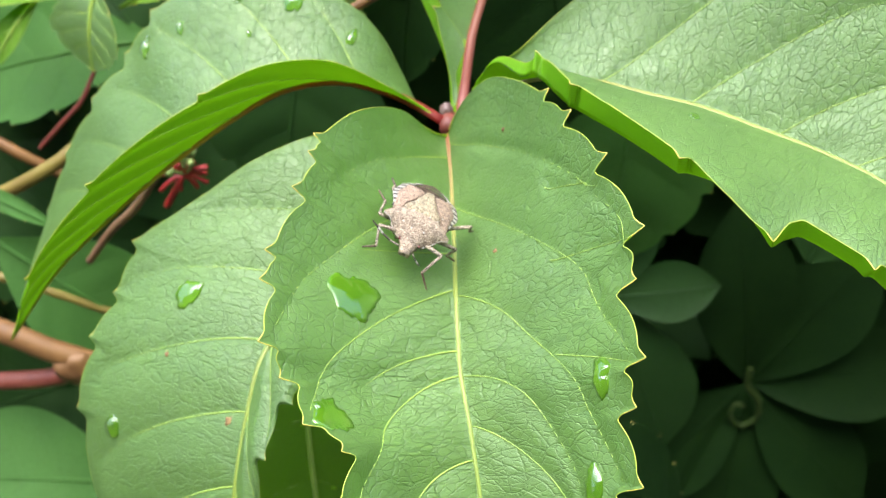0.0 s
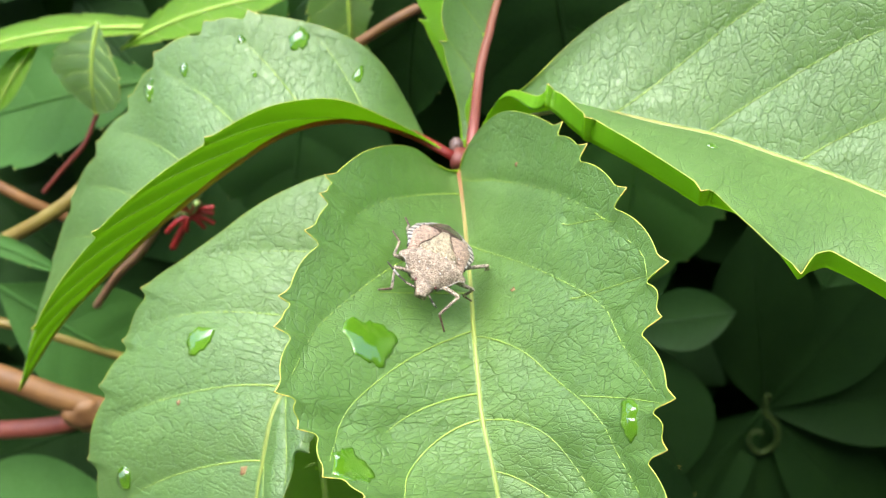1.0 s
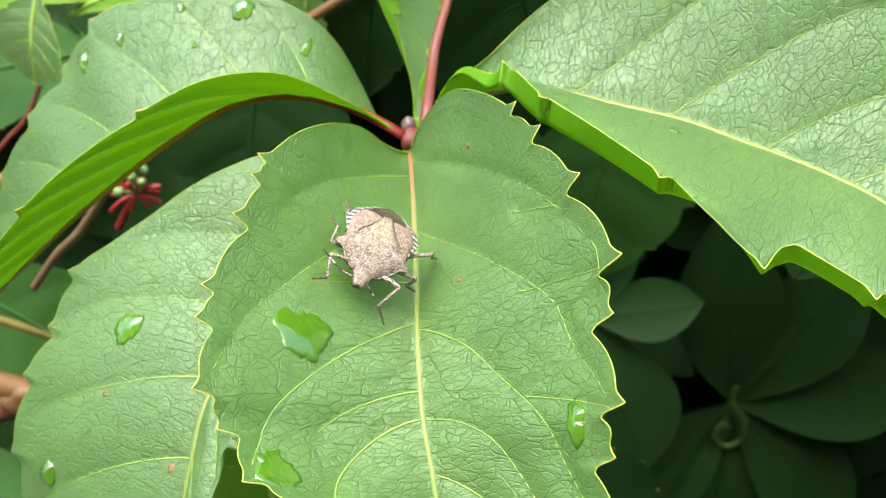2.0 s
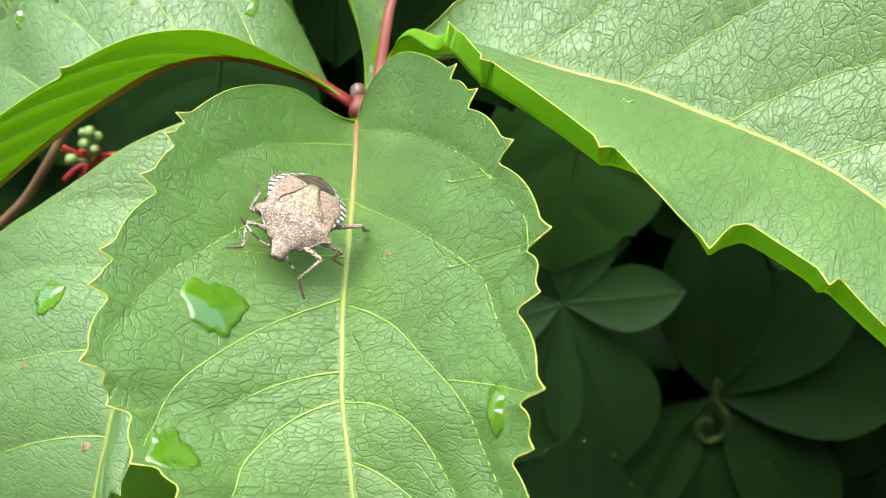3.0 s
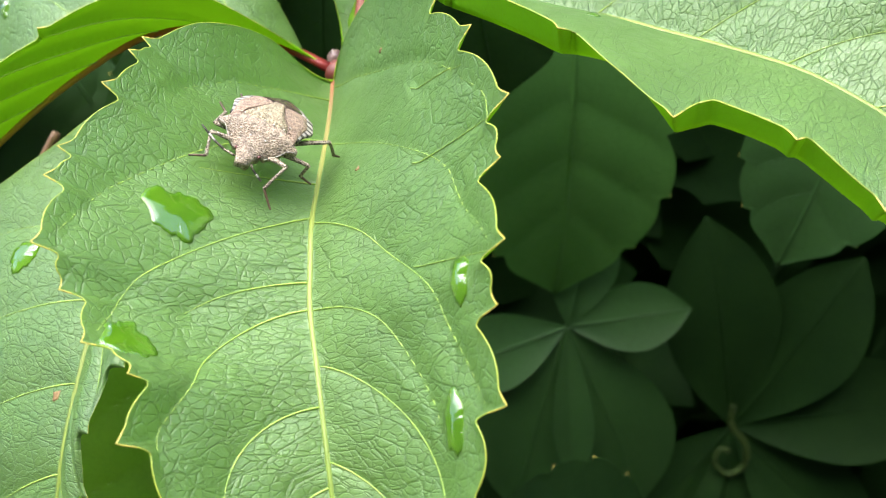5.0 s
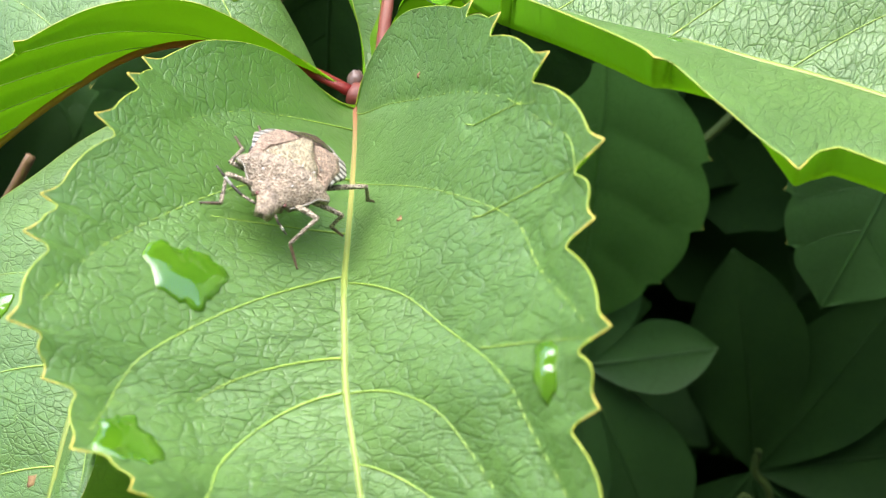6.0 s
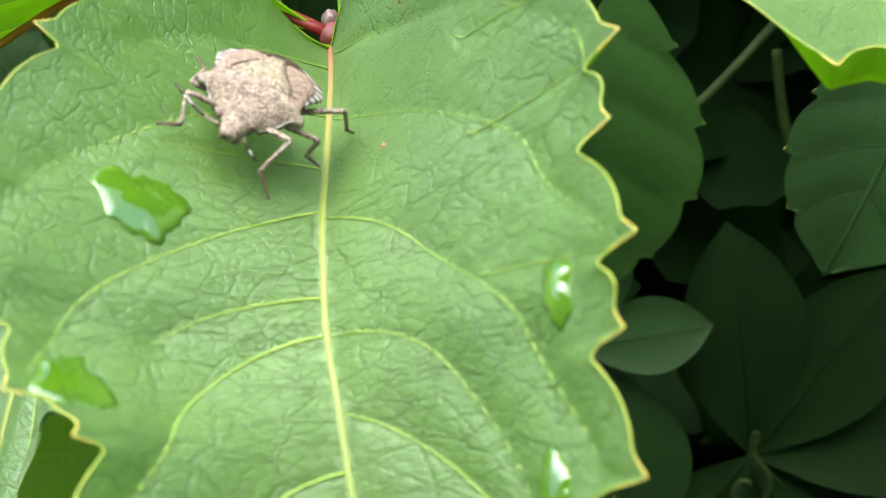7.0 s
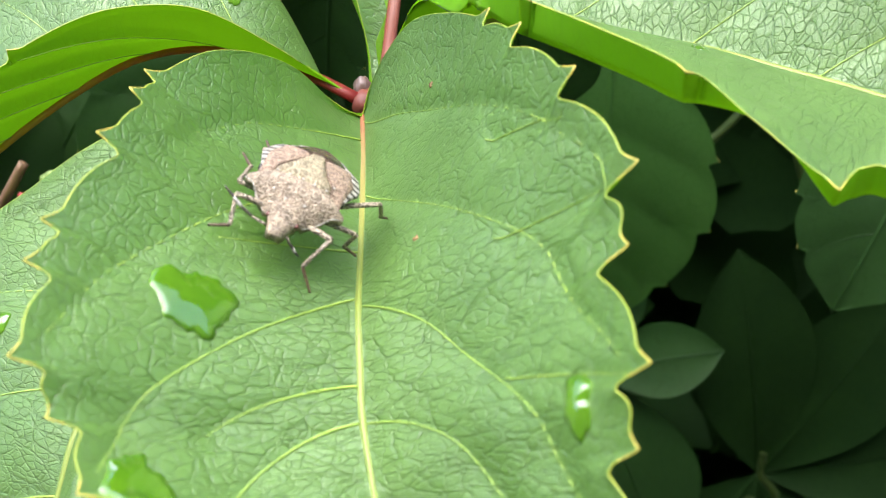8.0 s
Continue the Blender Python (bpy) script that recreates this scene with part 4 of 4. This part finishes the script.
def single_leaf(base, tip, width, face, skins, label, rib=None, fold=0.15, droop=0.08, teeth=5):
    rib = rib or (VEIN if skins in (NEW, MID) else SHADE_GREEN if skins == SHADED else HALF_SHADE if skins == HALF else DEEP)
    thing = group("creeper_leaf", label, "leaf", set_of="leaves of the vine behind")
    veins = [(k, s, 0.14) for s in (0.2, 0.36, 0.52, 0.68) for k in (0, 1)]
    leaflet(simple_blade(base, tip, width, face, fold, droop, teeth, veins=veins, quilt=width * 0.008), thing, "", skins, rib, 60, 12, (0.7, 0.25))
    return thing


# leaf skins with shade put into their colour, deepest first; then unshaded ones
DEEP_SHADE = (DEEP, DEEP, DEEP)
HALF = (HALF_SHADE, HALF_SHADE, HALF_SHADE)
SHADED = (SHADE_GREEN, SHADE_GREEN, SHADE_GREEN)
NEW = (YOUNG, UNDER, EDGE)
MID = (GREEN, UNDER, EDGE)
palm_leaf((40, 68, -88), [(69, 66, -82), (60, 62, -138), (26, 60, -138), (47, 76, -60), (8, 66, -100)], (0.0, -0.85, 0.5), 0.55, HALF, HALF_SHADE, "dark green five-part creeper leaf in shade")
palm_leaf((83, 72, -122), [(74, 82, -66), (112, 78, -76), (135, 70, -112), (120, 60, -160), (78, 55, -175), (50, 62, -160)], (0.0, -0.8, 0.6), 0.5, DEEP_SHADE, DEEP, "large dark green creeper leaf deep in shade")
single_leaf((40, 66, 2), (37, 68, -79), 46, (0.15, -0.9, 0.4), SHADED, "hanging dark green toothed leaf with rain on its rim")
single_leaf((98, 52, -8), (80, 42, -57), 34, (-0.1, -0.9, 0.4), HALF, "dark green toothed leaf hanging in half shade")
single_leaf((14, 44, 40), (24, 40, -20), 44, (0.0, -0.95, 0.3), DEEP_SHADE, "dark green leaf behind the leaf stalk")
single_leaf((60, 30, -130), (22, 16, -97), 34, (0.0, -0.6, 0.8), DEEP_SHADE, "dark green toothed leaf low down")
single_leaf((-76, 60, 3), (-80, 57, -17), 22, (-0.1, -0.3, 0.95), MID, "pale glossy leaf with its tip hanging")
single_leaf((-60, 80, -8), (-118, 72, -10), 10, (0, -0.3, 1), NEW, "narrow yellow-green leaf of the vine")
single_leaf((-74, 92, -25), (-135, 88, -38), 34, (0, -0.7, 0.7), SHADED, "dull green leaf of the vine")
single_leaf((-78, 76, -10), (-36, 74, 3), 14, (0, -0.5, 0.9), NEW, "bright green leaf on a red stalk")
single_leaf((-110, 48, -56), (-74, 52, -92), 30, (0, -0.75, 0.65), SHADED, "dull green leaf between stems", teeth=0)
single_leaf((-80, 56, -100), (-140, 46, -118), 44, (0, -0.75, 0.65), DEEP_SHADE, "dark blue-green leaf beneath the stems")
single_leaf((-78, 22, -112), (-128, 16, -104), 34, (0, -0.55, 0.85), SHADED, "plain green leaf low on the vine", teeth=0)
single_leaf((-120, 50, -40), (-92, 46, -52), 5, (0, -0.5, 0.9), SHADED, "tip of a narrow green leaf")
single_leaf((-24, 72, 20), (-25, 68, -22), 20, (0.2, -0.9, 0.3), MID, "upright green leaf behind")
single_leaf((-6, 66, 22), (-12, 64, -24), 20, (-0.2, -0.9, 0.4), DEEP_SHADE, "dark wet leaf behind the joint")
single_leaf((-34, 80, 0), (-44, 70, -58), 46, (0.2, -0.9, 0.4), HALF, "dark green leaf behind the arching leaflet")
single_leaf((-30, 10, -34), (-26, -8, -120), 62, (0, -0.8, 0.6), NEW, "green leaf under the front leaflet")
single_leaf((-95, 74, -6), (-108, 69, -22), 7, (0, -0.6, 0.8), NEW, "narrow yellow-green leaf tip of the vine", teeth=0)


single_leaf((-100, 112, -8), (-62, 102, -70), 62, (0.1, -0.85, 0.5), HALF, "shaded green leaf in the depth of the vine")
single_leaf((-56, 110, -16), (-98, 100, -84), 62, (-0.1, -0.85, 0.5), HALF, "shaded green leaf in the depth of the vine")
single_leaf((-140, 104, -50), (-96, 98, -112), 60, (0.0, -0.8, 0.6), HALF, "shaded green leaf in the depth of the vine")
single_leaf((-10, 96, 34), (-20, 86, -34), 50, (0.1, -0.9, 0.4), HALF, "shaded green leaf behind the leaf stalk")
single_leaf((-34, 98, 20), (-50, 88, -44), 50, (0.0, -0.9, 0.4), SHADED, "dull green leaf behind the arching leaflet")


# ---- dense foliage closing the view, with unseen leaves added for shade ----
def foliage():
    bm = bmesh.new()
    layer = bm.loops.layers.uv.new("skin")
    r = random.Random(11)
    for n in range(4600):
        if n < 1000 or n >= 3400:
            c = Vector((r.uniform(-330, 330), r.uniform(105, 200), r.uniform(-420, 170)))
            if c.x < 0 and c.z > 30:
                continue
        else:
            # leaves added out of view all round the gap, to shade its inside
            c = Vector((r.uniform(-420, 420), r.uniform(0, 120), r.uniform(-420, 240)))
            room = 45 + 0.3 * max(0, c.y - 20)
            if -115 - room < c.x < 95 + room and -110 - room < c.z < 20 + room:
                continue
            if c.z > 0 and (c.y < 45 or c.x < 0):
                continue
        if 2600 < n < 3400:
            # unseen overhang of leaves, added to keep sky light off the background
            c = Vector((r.uniform(10, 260), r.uniform(42, 130), r.uniform(75, 170)))
        size = r.uniform(38, 72)
        axis = Vector((r.uniform(-1, 1), r.uniform(-0.6, 0.3), r.uniform(-1.0, 0.3))).normalized()
        face = Vector((r.uniform(-0.5, 0.5), -1, r.uniform(0.0, 1.0))).normalized()
        face = (face - axis * face.dot(axis)).normalized()
        side = axis.cross(face)
        lines = []
        for i in range(9):
            s = i / 8
            w = size * 0.27 * math.sin(math.pi * s**0.8) ** 0.8 if 0 < s < 1 else 0.6
            m = c + axis * size * (s - 0.5) - face * (size * 0.22 * (s - 0.4) ** 2)
            jag = 1 + (0.12 if i % 2 else -0.06)
            lines.append([(m - side * w * jag + face * w * 0.2, (-w, s * size)), (m - face * w * 0.05, (0, s * size)), (m + side * w * jag + face * w * 0.2, (w, s * size))])
        verts = [[(bm.verts.new(at(p)), uv) for p, uv in line] for line in lines]
        for i in range(8):
            for j in range(2):
                quad = (verts[i][j], verts[i + 1][j], verts[i + 1][j + 1], verts[i][j + 1])
                f = bm.faces.new([q[0] for q in quad])
                f.smooth = True
                for loop, q in zip(f.loops, quad):
                    loop[layer].uv = q[1]
    # the whole mass wears the shade-darkened leaf green
    return tagged(part("foliage", bm, DEEP), "dense dark green creeper foliage in the depth, with unseen leaves added around it for shade", "foliage", kind="stuff")


foliage()
